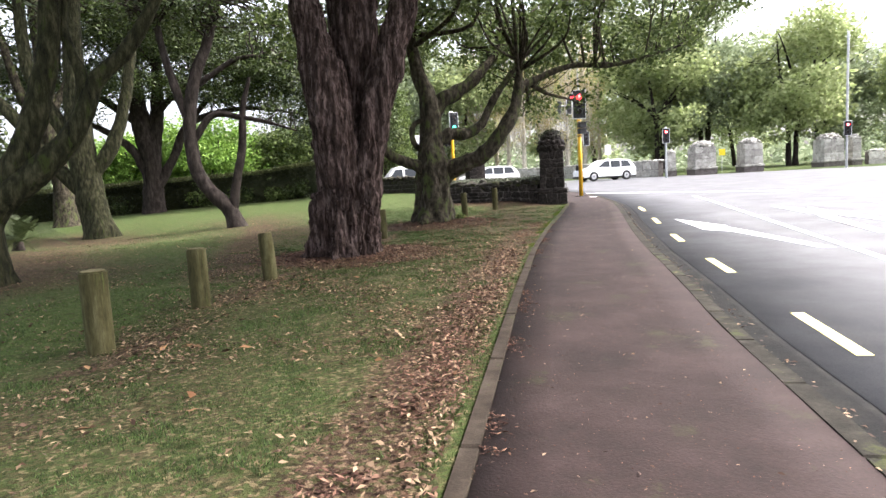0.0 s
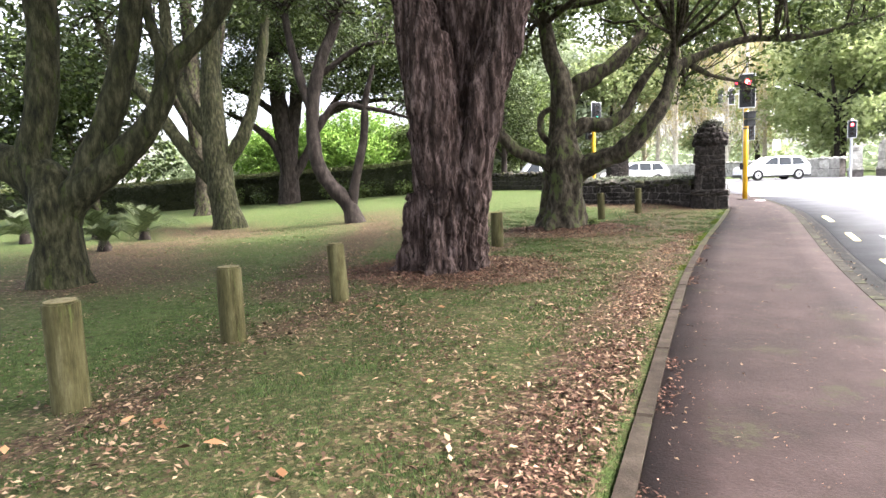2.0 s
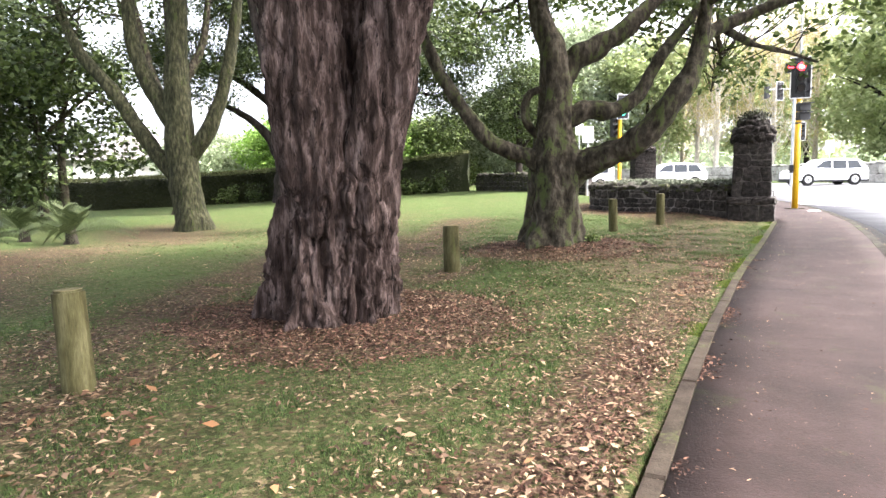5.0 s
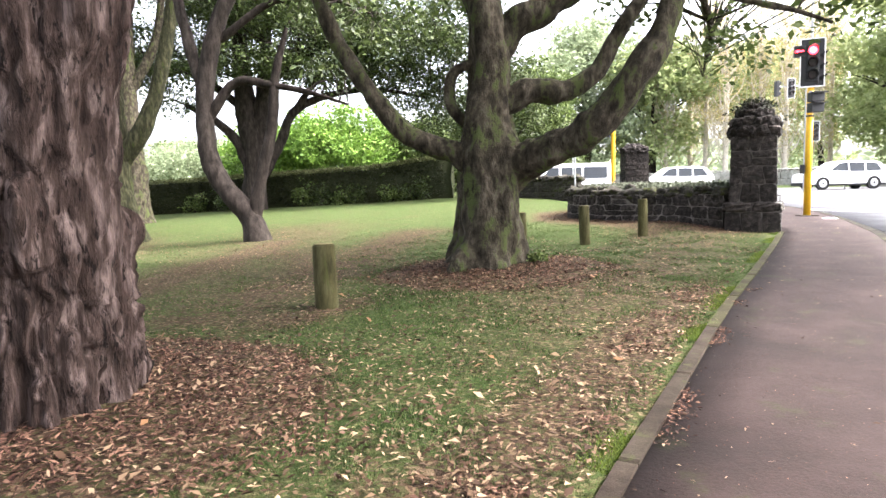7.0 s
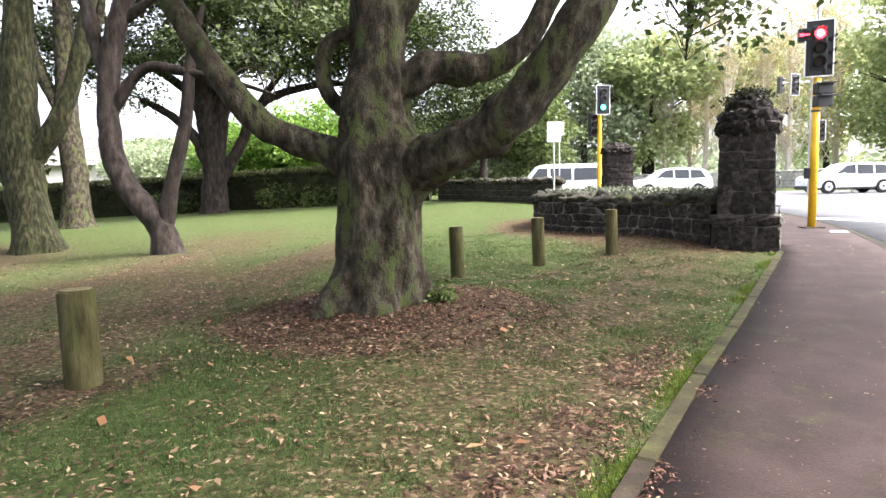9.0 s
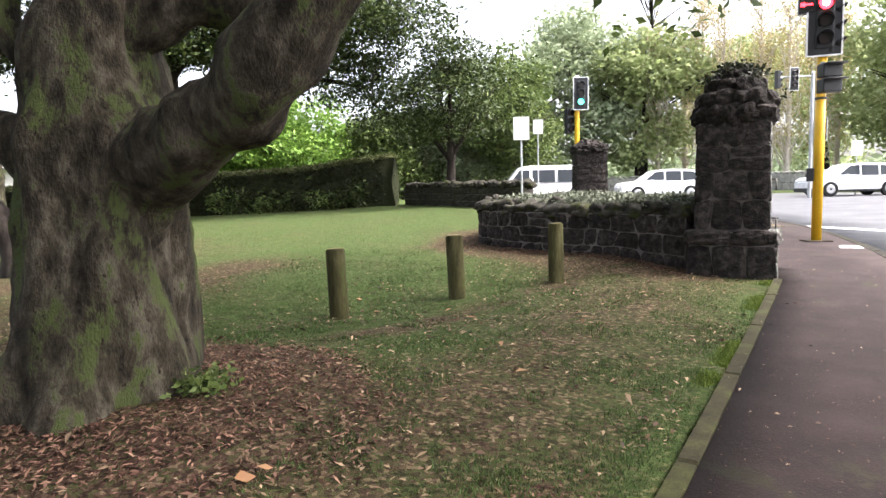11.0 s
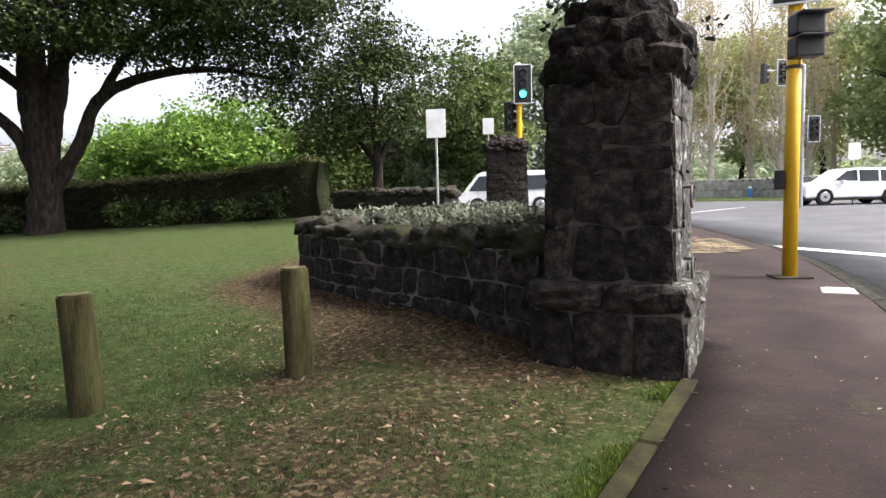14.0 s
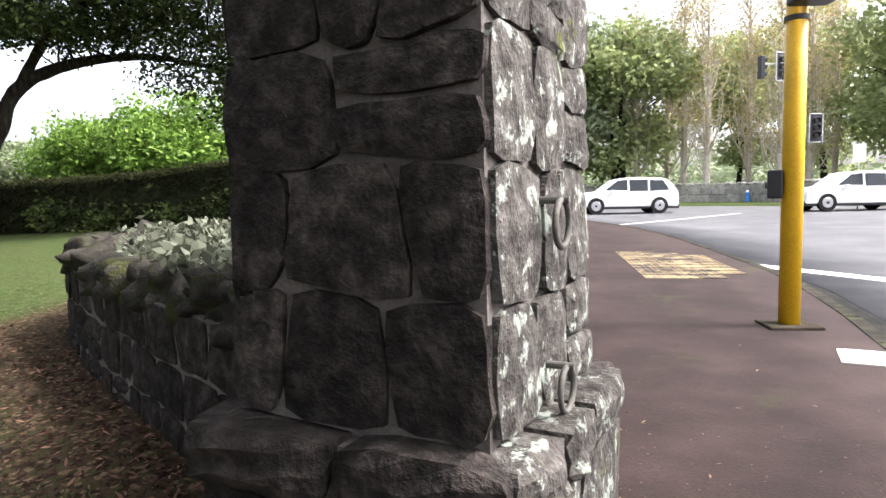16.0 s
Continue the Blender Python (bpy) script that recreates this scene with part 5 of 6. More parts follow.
def pillar(x, y, z, turn, w, d, plinth, shaft, cap, label, side, front=None, rocks=None, coarse=1.0):
    """A tapering gate pillar of rubble blocks: plinth, shaft, a rocky overhanging cap."""
    root = thing("gate_pillar", pose(x, y, z, 0, 0, turn), label, "pillar", "stone gate pillars")
    front, rocks = front or STONES, rocks or ROCKS
    i = 0.07
    core = box(-w / 2 + i + 0.014, w / 2 - i - 0.014, -d / 2 + i + 0.014, d / 2 - i - 0.014, plinth - 0.05, plinth + shaft)
    for v in core.verts:
        if v.co.z > plinth:
            # the shaft leans in towards its top
            v.co.x -= math.copysign(0.014 * shaft + 0.002, v.co.x)
            v.co.y -= math.copysign(0.014 * shaft + 0.002, v.co.y)
    part("mortar_core", joined(box(-w / 2 + 0.02, w / 2 - 0.02, -d / 2 + 0.02, d / 2 - 0.02, -0.3, plinth - 0.02), core), mortar, root, "pale grey mortar joints")
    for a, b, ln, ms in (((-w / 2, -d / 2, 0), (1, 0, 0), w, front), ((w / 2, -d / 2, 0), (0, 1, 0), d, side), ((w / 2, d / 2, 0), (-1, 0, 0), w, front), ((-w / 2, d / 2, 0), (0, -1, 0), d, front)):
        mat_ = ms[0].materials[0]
        if ms is side and ms is not front:
            # the front stones turn the corner
            a, ln = tuple(Vector(a) + Vector(b) * 0.02), ln - 0.02
        sd = int(abs(x) * 10) + len(root.children)
        rubble(root, flat_face(a, b, ln, 0), ln, -0.12, plinth - 0.17, mat_, (0.3 * coarse, 0.4 * coarse), (0.28 * coarse, 0.5 * coarse), sd, 0.018)
        rubble(root, flat_face(a, b, ln, 0), ln, plinth - 0.17, plinth + 0.01, mat_, (0.17, 0.19), (0.32, 0.55), sd + 1, 0.045, 0.14, 0.005, 0.015)
        s = Vector(a) + Vector(b) * i
        out = Vector((b[1], -b[0], 0))
        rubble(root, flat_face(s - out * i, b, ln - 2 * i, plinth, 0.014), ln - 2 * i, plinth + 0.01, plinth + shaft, mat_, (0.22 * coarse, 0.32 * coarse), (0.19 * coarse, 0.40 * coarse), sd + 2, 0.014, 0.07, 0.005 if ms is not side else 0.003, 0.03)
    rr = random.Random(int(abs(x) * 100))
    top = plinth + shaft
    for ring, (n, rad, zz, s) in enumerate(((16, 0.36, 0.08, 0.23), (14, 0.33, 0.22, 0.24), (12, 0.25, 0.36, 0.24), (8, 0.14, 0.46, 0.24), (1, 0, 0.26, 0.55))):
        for k in range(n):
            a = 2 * math.pi * k / n + ring * 0.4
            sq = 1 / max(abs(math.cos(a)), abs(math.sin(a))) if ring < 2 else 1.0
            m = Matrix.Translation((rad * w * min(sq, 1.22) * math.cos(a), rad * d * min(sq, 1.22) * math.sin(a), top + zz * cap / 0.55)) @ Euler((rr.uniform(-0.3, 0.3), rr.uniform(-0.3, 0.3), rr.uniform(0, 6))).to_matrix().to_4x4() @ Matrix.Diagonal((s * w * rr.uniform(0.9, 1.15), s * d * rr.uniform(0.9, 1.1), s * rr.uniform(0.75, 1.0) * cap / 0.5, 1))
            part("cap_stone", rr.choice(rocks), None, root, at=m)
    return root


pz = float(path_z(20.4))
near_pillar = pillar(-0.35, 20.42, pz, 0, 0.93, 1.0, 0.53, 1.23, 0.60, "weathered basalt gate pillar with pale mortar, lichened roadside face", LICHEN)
pillar(-3.75, 27.0, float(path_z(27)), 24, 0.86, 0.86, 0.45, 1.3, 0.26, "weathered basalt gate pillar at the far end of the wall", STONES)

rng = np.random.default_rng(45)
tuft = rng.normal(0, 1, (90, 3)) * [0.2, 0.2, 0.02] + [0, 0, 2.42]
tuft[:, 2] -= 0.9 * (tuft[:, 0] ** 2 + tuft[:, 1] ** 2)
part("cap_plants", leaves(rng, tuft, 0.06, 0.035, 10, -0.3), leaf_hedge_shaded, near_pillar, "dry tufts growing on the cap")


def ring(z, y):
    root = thing("iron_ring", pose(0.108 - 0.014 * (z - 0.6), y, z, 0, 90, 0), "old grey iron tethering ring on the stone pillar", "ring", "iron rings")
    bm = bmesh.new()
    n, k = 28, 8
    vs = [[bm.verts.new(((0.062 + 0.009 * math.cos(b)) * math.cos(a), (0.062 + 0.009 * math.cos(b)) * math.sin(a), 0.009 * math.sin(b))) for b in (2 * math.pi * j / k for j in range(k))] for a in (2 * math.pi * i / n for i in range(n))]
    for i in range(n):
        for j in range(k):
            bm.faces.new((vs[i][j], vs[(i + 1) % n][j], vs[(i + 1) % n][(j + 1) % k], vs[i][(j + 1) % k]))
    part("hoop", bm, iron, root, smooth=True)
    part("staple", turned(rod(0.011, 0.011, -0.10, 0.02, 10), pose(-0.062, 0, 0)), iron, root)


ring(1.11, 20.34)
ring(0.66, 20.36)

# the curved dwarf wall with rocky mossy coping
WALL = curve_through([(-0.86, 20.2, 0), (-2.2, 20.68, 0), (-3.4, 21.22, 0), (-4.15, 21.68, 0), (-4.5, 22.3, 0), (-4.5, 23.4, 0), (-4.35, 25.0, 0), (-4.05, 26.5, 0)], 60)
BACK = curve_through([(-3.3, 26.6, 0), (-2.5, 24.8, 0), (-1.5, 22.6, 0), (-0.6, 20.94, 0)], 30)
wall_root = thing("boundary_wall", pose(0, 0, 0), "low curved dark basalt wall with mossy rock coping", "wall")


def wall_z(p):
    return float(land_z(p[0], p[1]))


loop = np.concatenate([WALL, BACK])
core_v, core_f = [], []
for p in loop:
    core_v += [(p[0], p[1], -0.3), (p[0], p[1], 0.76 + 0.05 * (p[1] - 20) / 7)]
mid_p = loop.mean(axis=0)
core_v += [(mid_p[0], mid_p[1], 0.84)]
n = len(loop)
core_q = [(2 * k, 2 * ((k + 1) % n), 2 * ((k + 1) % n) + 1, 2 * k + 1) for k in range(n)]
core_t = [(2 * k + 1, 2 * ((k + 1) % n) + 1, 2 * n) for k in range(n)]
me = bpy.data.meshes.new("mortar_core")
me.from_pydata(core_v, [], core_q + core_t)
me.materials.append(mortar)
part("mortar_core", me, None, wall_root, "dark mortar body of the wall")


def wall_face(line, rows, seed):
    s = np.r_[0, np.cumsum(np.hypot(*np.diff(line[:, :2], axis=0).T))]
    at_ = lambda t: Vector((np.interp(t, s, line[:, 0]), np.interp(t, s, line[:, 1]), 0))

    def place(t, u, out):
        p, q = at_(t - 0.05), at_(t + 0.05)
        d = (q - p).normalized()
        c = at_(t)
        z0 = wall_z(c) - 0.06
        return (c.x + d.y * (out - 0.005), c.y - d.x * (out - 0.005), z0 + u * (0.76 - z0))

    rubble(wall_root, place, s[-1], 0.0, 1.0, stone, (0.9 / rows, 1.2 / rows), (0.2, 0.44), seed, 0.018, 0.09, 0.006, 0.035)
    t = 0.0
    while t < s[-1]:
        w = rand.uniform(0.16, 0.3)
        p, q = at_(t), at_(min(t + 0.1, s[-1]))
        d = (q - p).normalized() if (q - p).length > 1e-6 else Vector((0, 1, 0))
        a = math.atan2(d.y, d.x)
        inn = Vector((-d.y, d.x, 0))
        for k, off in enumerate((0.17, 0.4)):
            m = Matrix.Translation((p.x + inn.x * off * -1 * SIDE, p.y + inn.y * off * -1 * SIDE, 0.79 + 0.03 * k + rand.uniform(-0.03, 0.04) + 0.05 * (p.y - 20) / 7)) @ pose(0, 0, 0, rand.uniform(-12, 12), rand.uniform(-12, 12), math.degrees(a) + rand.uniform(-15, 15)) @ Matrix.Diagonal((w * 1.5, rand.uniform(0.3, 0.44), rand.uniform(0.15, 0.25), 1))
            part("cap_stone", rand.choice(MOSS_ROCKS), None, wall_root, at=m)
        t += w


SIDE = -1
wall_face(WALL[::-1], 3, 1)
SIDE = -1
wall_face(BACK[::-1], 3, 2)


# ---- hedge, garden, far walls ----
def hedge():
    rng = np.random.default_rng(7)
    root = thing("hedge", pose(0, 0, 0), "long clipped hedge, shade put into its dark sides, with brownish green top", "hedge")
    line = curve_through([(-13.4, 34.0, 0), (-18.5, 32.0, 0), (-25, 29.4, 0), (-33, 24.6, 0), (-42, 19, 0)], 90)
    d = np.gradient(line[:, :2], axis=0)
    d /= np.linalg.norm(d, axis=1)[:, None]
    side = np.stack([-d[:, 1], d[:, 0]], 1)
    z0 = land_z(line[:, 0], line[:, 1])
    top = z0 + np.interp(line[:, 0], [-42, -25, -17, -13.4], [1.5, 1.55, 1.65, 1.95])
    v, k = [], 6
    for i in range(len(line)):
        for s, h in ((-0.62, -0.2), (-0.66, 0.5), (-0.55, 1.0), (0.55, 1.0), (0.66, 0.5), (0.62, -0.2)):
            z = z0[i] + h * (top[i] - z0[i] - 0.1) if h > 0 else z0[i] - 0.2
            v.append((line[i, 0] + side[i, 0] * s, line[i, 1] + side[i, 1] * s, z))
    v = np.array(v)
    v = v + (0.09 * rough(v, 0.7, 3))[:, None] * [1, 1, 0.6]
    i = np.arange(len(line) - 1)[:, None] * k
    j = np.arange(k - 1)[None]
    a = (i + j).ravel()
    f = np.stack([a, a + 1, a + k + 1, a + k], 1)
    e = len(line) - 1
    f = np.concatenate([f, [[0, 1, 4, 5], [1, 2, 3, 4], [e * k, e * k + 1, e * k + 4, e * k + 5], [e * k + 1, e * k + 2, e * k + 3, e * k + 4]]])
    part("body", (v, f), leaf_hedge_shaded, root, "woody inside of the hedge, shade put into its dark colour")
    n = 13000
    u = rng.uniform(0, len(line) - 1.01, n)
    q, w = u.astype(int), (u - u.astype(int))[:, None]
    c = line[q, :2] * (1 - w) + line[q + 1, :2] * w
    face = rng.uniform(0, 1, n)
    s = np.where(face < 0.6, np.where(rng.uniform(0, 1, n) < 0.8, 0.66, -0.66), rng.uniform(-0.6, 0.6, n))
    s = np.where(np.isin(q, [0]) & (face < 0.6), rng.uniform(-0.6, 0.6, n), s)
    h = np.where(face < 0.6, rng.uniform(0.02, 1, n), 1.0)
    sgn = np.where(side[q][:, 1] < 0, 1, -1)
    pz_ = z0[q] + h * (top[q] - z0[q])
    p = np.stack([c[:, 0] + side[q, 0] * s * sgn, c[:, 1] + side[q, 1] * s * sgn, pz_], 1)
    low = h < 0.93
    # sides get the leaf colour with shade painted in, the top a lighter one
    part("side_leaves", leaves(rng, p[low], 0.10, 0.06, 6), leaf_hedge_shaded, root)
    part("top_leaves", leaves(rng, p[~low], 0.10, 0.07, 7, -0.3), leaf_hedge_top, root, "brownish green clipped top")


hedge()


def plant_clump(x, y, r, h, leaf, seed, label, size=0.16, group="plants along the hedge foot", spread=0.07):
    rng = np.random.default_rng(seed)
    root = thing("leafy_plant", base_pose(x, y), label, "plant", group)
    c = rng.normal(0, 1, (60, 3)) * [r * 0.5, r * 0.5, h * 0.3] + [0, 0, h * 0.5]
    c[:, 2] = np.abs(c[:, 2])
    stems = [limb([(0, 0, -0.05, 0.012), (p[0] * 0.6, p[1] * 0.6, p[2] * 0.6, 0.009), (*p, 0.004)], 5, 0.2, 0, 0.3, 0) for p in c[:14]]
    part("stems", merged(stems), bark_dark, root)
    part("leaves", leaves(rng, c, size, spread, 7, 0.0), leaf, root)


for k, (x, y) in enumerate(((-15.0, 32.4), (-15.8, 32.1), (-17.2, 31.5), (-17.9, 31.2), (-18.8, 30.8), (-19.6, 30.5), (-23.2, 29.0), (-24.5, 28.5), (-14.4, 32.7))):
    plant_clump(x, y, 0.5, 0.7 + 0.12 * (k % 3), leaf_mid if k % 2 else leaf_dark, 500 + k, "low broad-leaved plant growing at the hedge's foot")


plant_clump(-2.74, 14.46, 0.16, 0.1, leaf_mid, 520, "small green weed sprouting in the mulch by the trunk", 0.05, "", 0.035)


def palm(x, y, scale, seed):
    """A low cycad-like tuft: arching fronds with narrow leaflets."""
    rng = np.random.default_rng(seed)
    root = thing("cycad", base_pose(x, y), "low cycad with arching green fronds on bare soil", "plant", "cycads")
    part("stump", (lambda t: t)(limb([(0, 0, -0.1, 0.16), (0, 0, 0.1, 0.15), (0, 0, 0.28 * scale, 0.08)], 10, 0.05, 0.2, 0.1, seed)), bark_dark, root)
    vs, fs, k = [], [], 0
    for i in range(26):
        a, e = rng.uniform(0, 6.28), rng.uniform(0.35, 1.25)
        ln = scale * rng.uniform(0.8, 1.15)
        d = np.array([math.cos(a) * math.cos(e), math.sin(a) * math.cos(e), math.sin(e)])
        side_ = np.array([-math.sin(a), math.cos(a), 0])
        for j in range(26):
            u = (j + 2) / 28
            c = d * ln * u + np.array([0, 0, 0.2 - 0.55 * ln * u * u])
            w = 0.17 * scale * math.sin(math.pi * min(1, u * 0.9 + 0.08))
            for s in (-1, 1):
                t = c + side_ * s * w + d * w * 0.5 + [0, 0, 0.05]
                b = c + d * 0.022
                vs += [c, b, t + d * 0.008, t]
                fs.append((k, k + 1, k + 2, k + 3))
                k += 4
    part("fronds", (np.array(vs), np.array(fs)), frond_mat, root)


for k, (x, y, s) in enumerate(((-14.9, 13.75, 1.7), (-17.0, 13.9, 1.5), (-12.6, 10.6, 0.9), (-17.6, 12.2, 1.6))):
    palm(x, y, s, 600 + k)

# stone across the junction: full sun and overexposure are put into its pale colour
SUNLIT = [block_mesh("stone", material("sunlit_pale_stone_%d" % k, [(0.22, 0.21, 0.19), (0.32, 0.31, 0.28), (0.42, 0.41, 0.37)], 0.3, 0.95, 0.6, 0.03, per_piece=0.25), 60 + k) for k in range(3)]
SUNLIT_ROCKS = [lump("cap_stone", SUNLIT[k].materials[0], 30 + k, 1, 1, 1, 1) for k in range(3)]
for x, y, t, w, h, c in ((11.2, 51.5, 10, 1.75, 1.55, 0.5), (14.9, 52.1, 10, 1.55, 1.6, 0.45), (21.0, 53.2, 10, 1.7, 1.6, 0.45), (8.8, 51.1, 10, 0.75, 1.15, 0.35), (23.0, 53.5, 10, 0.8, 1.5, 0.4)):
    pillar(x, y, float(path_z(y)), t, w, w, 0.5, h, c, "stone park gate pillar with domed rocky top, sunlight put into its pale colour", SUNLIT, SUNLIT, SUNLIT_ROCKS, 1.9)


def rubble_wall(name, pts, h, thick, label, meshes, rocks, stone_len, rows, base, core_mat):
    root = thing(name, pose(0, 0, 0), label, "wall")
    for (x0, y0), (x1, y1) in zip(pts[:-1], pts[1:]):
        d = Vector((x1 - x0, y1 - y0, 0))
        ln = d.length
        d.normalize()
        z = base((x0 + x1) / 2, (y0 + y1) / 2)
        m = Matrix.Translation((x0, y0, z)) @ pose(0, 0, 0, 0, 0, math.degrees(math.atan2(d.y, d.x)))
        part("mortar_core", box(0, ln, -thick / 2 + 0.03, thick / 2 - 0.03, -0.4, h - 0.05), core_mat, root, at=m)
        sub = part("course", box(0, ln, -thick / 2 + 0.05, thick / 2 - 0.05, -0.3, 0), core_mat, root, at=m)
        face_stones(root, Vector((x0, y0, 0)) + Vector((d.y, -d.x, 0)) * thick / 2, d, ln, z - 0.15, z + h - 0.03, meshes, (h / rows, h / rows * 1.2), (stone_len, stone_len * 1.9), 0.02, 0.12, 0.014)
        t = 0.0
        while t < ln:
            w = rand.uniform(0.8, 1.3) * stone_len * 1.1
            mm = m @ Matrix.Translation((t + w / 2, 0, h + 0.04)) @ pose(0, 0, 0, 0, rand.uniform(-8, 8), rand.uniform(-20, 20)) @ Matrix.Diagonal((w * 1.15, thick * 1.15, rand.uniform(0.2, 0.32), 1))
            part("cap_stone", rand.choice(rocks), None, root, at=mm)
            t += w


rubble_wall("lawn_wall", [(-12.9, 34.2), (-9.6, 31.9), (-6.2, 29.6)], 0.72, 0.4, "low grey rubble wall closing the far side of the lawn", MOSSY, MOSS_ROCKS, 0.2, 4, lambda x, y: float(land_z(x, y)) - 0.05, mortar)
rubble_wall("park_wall", [(-34, 68), (-18, 69), (-1, 66), (4.6, 58.6), (8.3, 52.5)], 1.15, 0.5, "rubble park wall with rocky coping across the junction, sunlight put into its pale colour", SUNLIT, SUNLIT_ROCKS, 0.55, 2, lambda x, y: float(path_z(y)), mortar)
rubble_wall("park_wall", [(24, 53.8), (34, 56), (48, 58)], 1.0, 0.5, "rubble park wall with rocky coping across the junction, sunlight put into its pale colour", SUNLIT, SUNLIT_ROCKS, 0.7, 2, lambda x, y: float(path_z(y)), mortar)

# pale dry plants filling the wall's bed
rng = np.random.default_rng(15)
inside = []
while len(inside) < 900:
    q, w, b = rng.uniform(0, 1), rng.uniform(0.12, 0.9), 0
    a, c = WALL[int(q * 59)], BACK[::-1][int(q * 29)]
    p = a * (1 - w) + c * w
    inside.append((p[0], p[1], 0.87 + rng.uniform(0, 0.06)))
bed = part("wall_bed_plants", leaves(rng, np.array(inside), 0.07, 0.06, 26, -0.4), sage)
tagged(bed, "pale grey-green dry plants growing along the wall top", "plants", kind="stuff")


# ---- house behind the hedge ----
def house():
    x, y = -47, 41
    root = thing("house", pose(x, y, 0.2, 0, 0, -35), "single-storey house with a grey tiled hip roof", "house")
    part("wall", box(-6, 6, -4.5, 4.5, -0.5, 2.9), house_wall, root)
    bm = bmesh.new()
    r = [bm.verts.new(p) for p in ((-6.7, -5.2, 2.85), (6.7, -5.2, 2.85), (6.7, 5.2, 2.85), (-6.7, 5.2, 2.85), (-2.2, 0, 5.4), (2.2, 0, 5.4))]
    for f in ((0, 1, 5, 4), (1, 2, 5), (2, 3, 4, 5), (3, 0, 4), (3, 2, 1, 0)):
        bm.faces.new([r[k] for k in f])
    roof = part("roof", bm, roof_tile, root)
    courses = []
    for k in range(14):
        u = k / 14
        xa, ya, z = 6.7 - 4.5 * u, 5.2 - 5.2 * u, 2.87 + 2.55 * u
        courses.append(box(-xa, xa, -ya - 0.02, -ya + 0.3, z - 0.01, z + 0.06))
        courses.append(turned(box(-ya, ya, -xa - 0.02, -xa + 0.3, z - 0.01, z + 0.06), pose(0, 0, 0, 0, 0, 90)))
        courses.append(turned(box(-ya, ya, -xa - 0.02, -xa + 0.3, z - 0.01, z + 0.06), pose(0, 0, 0, 0, 0, -90)))
    for c in courses:
        part("tile_course", c, roof_tile, roof)
    for k in (-3.5, 0.5, 3.8):
        w = part("window", box(k - 0.8, k + 0.8, -4.56, -4.48, 0.9, 2.2, 0.02), white_edge, root)
        part("pane", box(k - 0.72, k + 0.72, -4.58, -4.565, 0.98, 2.12), glass("pane_glass", (0.3, 0.35, 0.38)), w)


house()


# ---- signals and signs ----
def head_parts(parent, at, lit, size=1.0, board=True, arrow=False):
    """A three-lamp signal head; its face looks along -y. lit: which lamp glows (0 red, 2 green, None)."""
    body = part("signal_head", turned(box(-0.15 * size, 0.15 * size, 0, 0.2 * size, -0.48 * size, 0.48 * size, 0.03 * size), Matrix()), black_plastic, parent, "black signal head", at=at)
    if board:
        part("backing_board", box(-0.27 * size, 0.27 * size, 0.02, 0.04, -0.60 * size, 0.60 * size, 0.012), black_plastic, body)
        rim = joined(box(-0.29 * size, -0.262 * size, 0.012, 0.046, -0.61 * size, 0.61 * size, 0.006), box(0.262 * size, 0.29 * size, 0.012, 0.046, -0.61 * size, 0.61 * size, 0.006), box(-0.262 * size, 0.262 * size, 0.012, 0.046, 0.59 * size, 0.618 * size, 0.006), box(-0.262 * size, 0.262 * size, 0.012, 0.046, -0.618 * size, -0.59 * size, 0.006))
        part("white_border", rim, white_edge, body, "white reflective border")
    for k in range(3):
        z = (0.31 - 0.31 * k) * size
        lens = turned(rod(0.11 * size, 0.10 * size, 0, 0.03, 24, 0.008), pose(0, -0.005, z, 90))
        on = lit == k
        part("lens", lens, (red_lamp if k == 0 else green_lamp) if on else dead_lamp, body, ("glowing red lamp" if k == 0 else "glowing green lamp") if on else "unlit dark lens", smooth=False)
        if on and k == 0:
            part("lamp_core", turned(rod(0.06 * size, 0.055 * size, 0.03, 0.036, 20), pose(0, -0.005, z, 90)), red_core, body)
        visor = bmesh.new()
        n = 14
        for r_, y0 in ((0.125 * size, 0.0),):
            a = [math.radians(-50 + 280 * i / n) for i in range(n + 1)]
            inner = [(visor.verts.new((r_ * math.cos(t), 0, z + r_ * math.sin(t))), visor.verts.new((r_ * math.cos(t), -0.2 * size * (0.45 + 0.55 * max(0, math.sin(t))), z + r_ * math.sin(t)))) for t in a]
            for i in range(n):
                visor.faces.new((inner[i][0], inner[i + 1][0], inner[i + 1][1], inner[i][1]))
        bmesh.ops.solidify(visor, geom=visor.faces[:], thickness=0.006)
        part("visor", visor, black_plastic, body)
    return body


def arrow_box(parent, at):
    b = part("arrow_head", box(-0.12, 0.12, 0, 0.16, -0.13, 0.13, 0.02), black_plastic, parent, "red arrow aspect", at=at)
    part("arrow", turned(joined(box(-0.06, 0.08, -0.01, 0, -0.014, 0.014), turned(box(-0.07, 0.01, -0.01, 0, -0.013, 0.013), pose(-0.045, 0, 0.025, 0, -45, 0)), turned(box(-0.07, 0.01, -0.01, 0, -0.013, 0.013), pose(-0.045, 0, -0.025, 0, 45, 0))), Matrix()), red_lamp, b)
    part("lens", turned(rod(0.1, 0.1, 0, 0.006, 20), pose(0, 0, 0, 90)), dead_lamp, b)


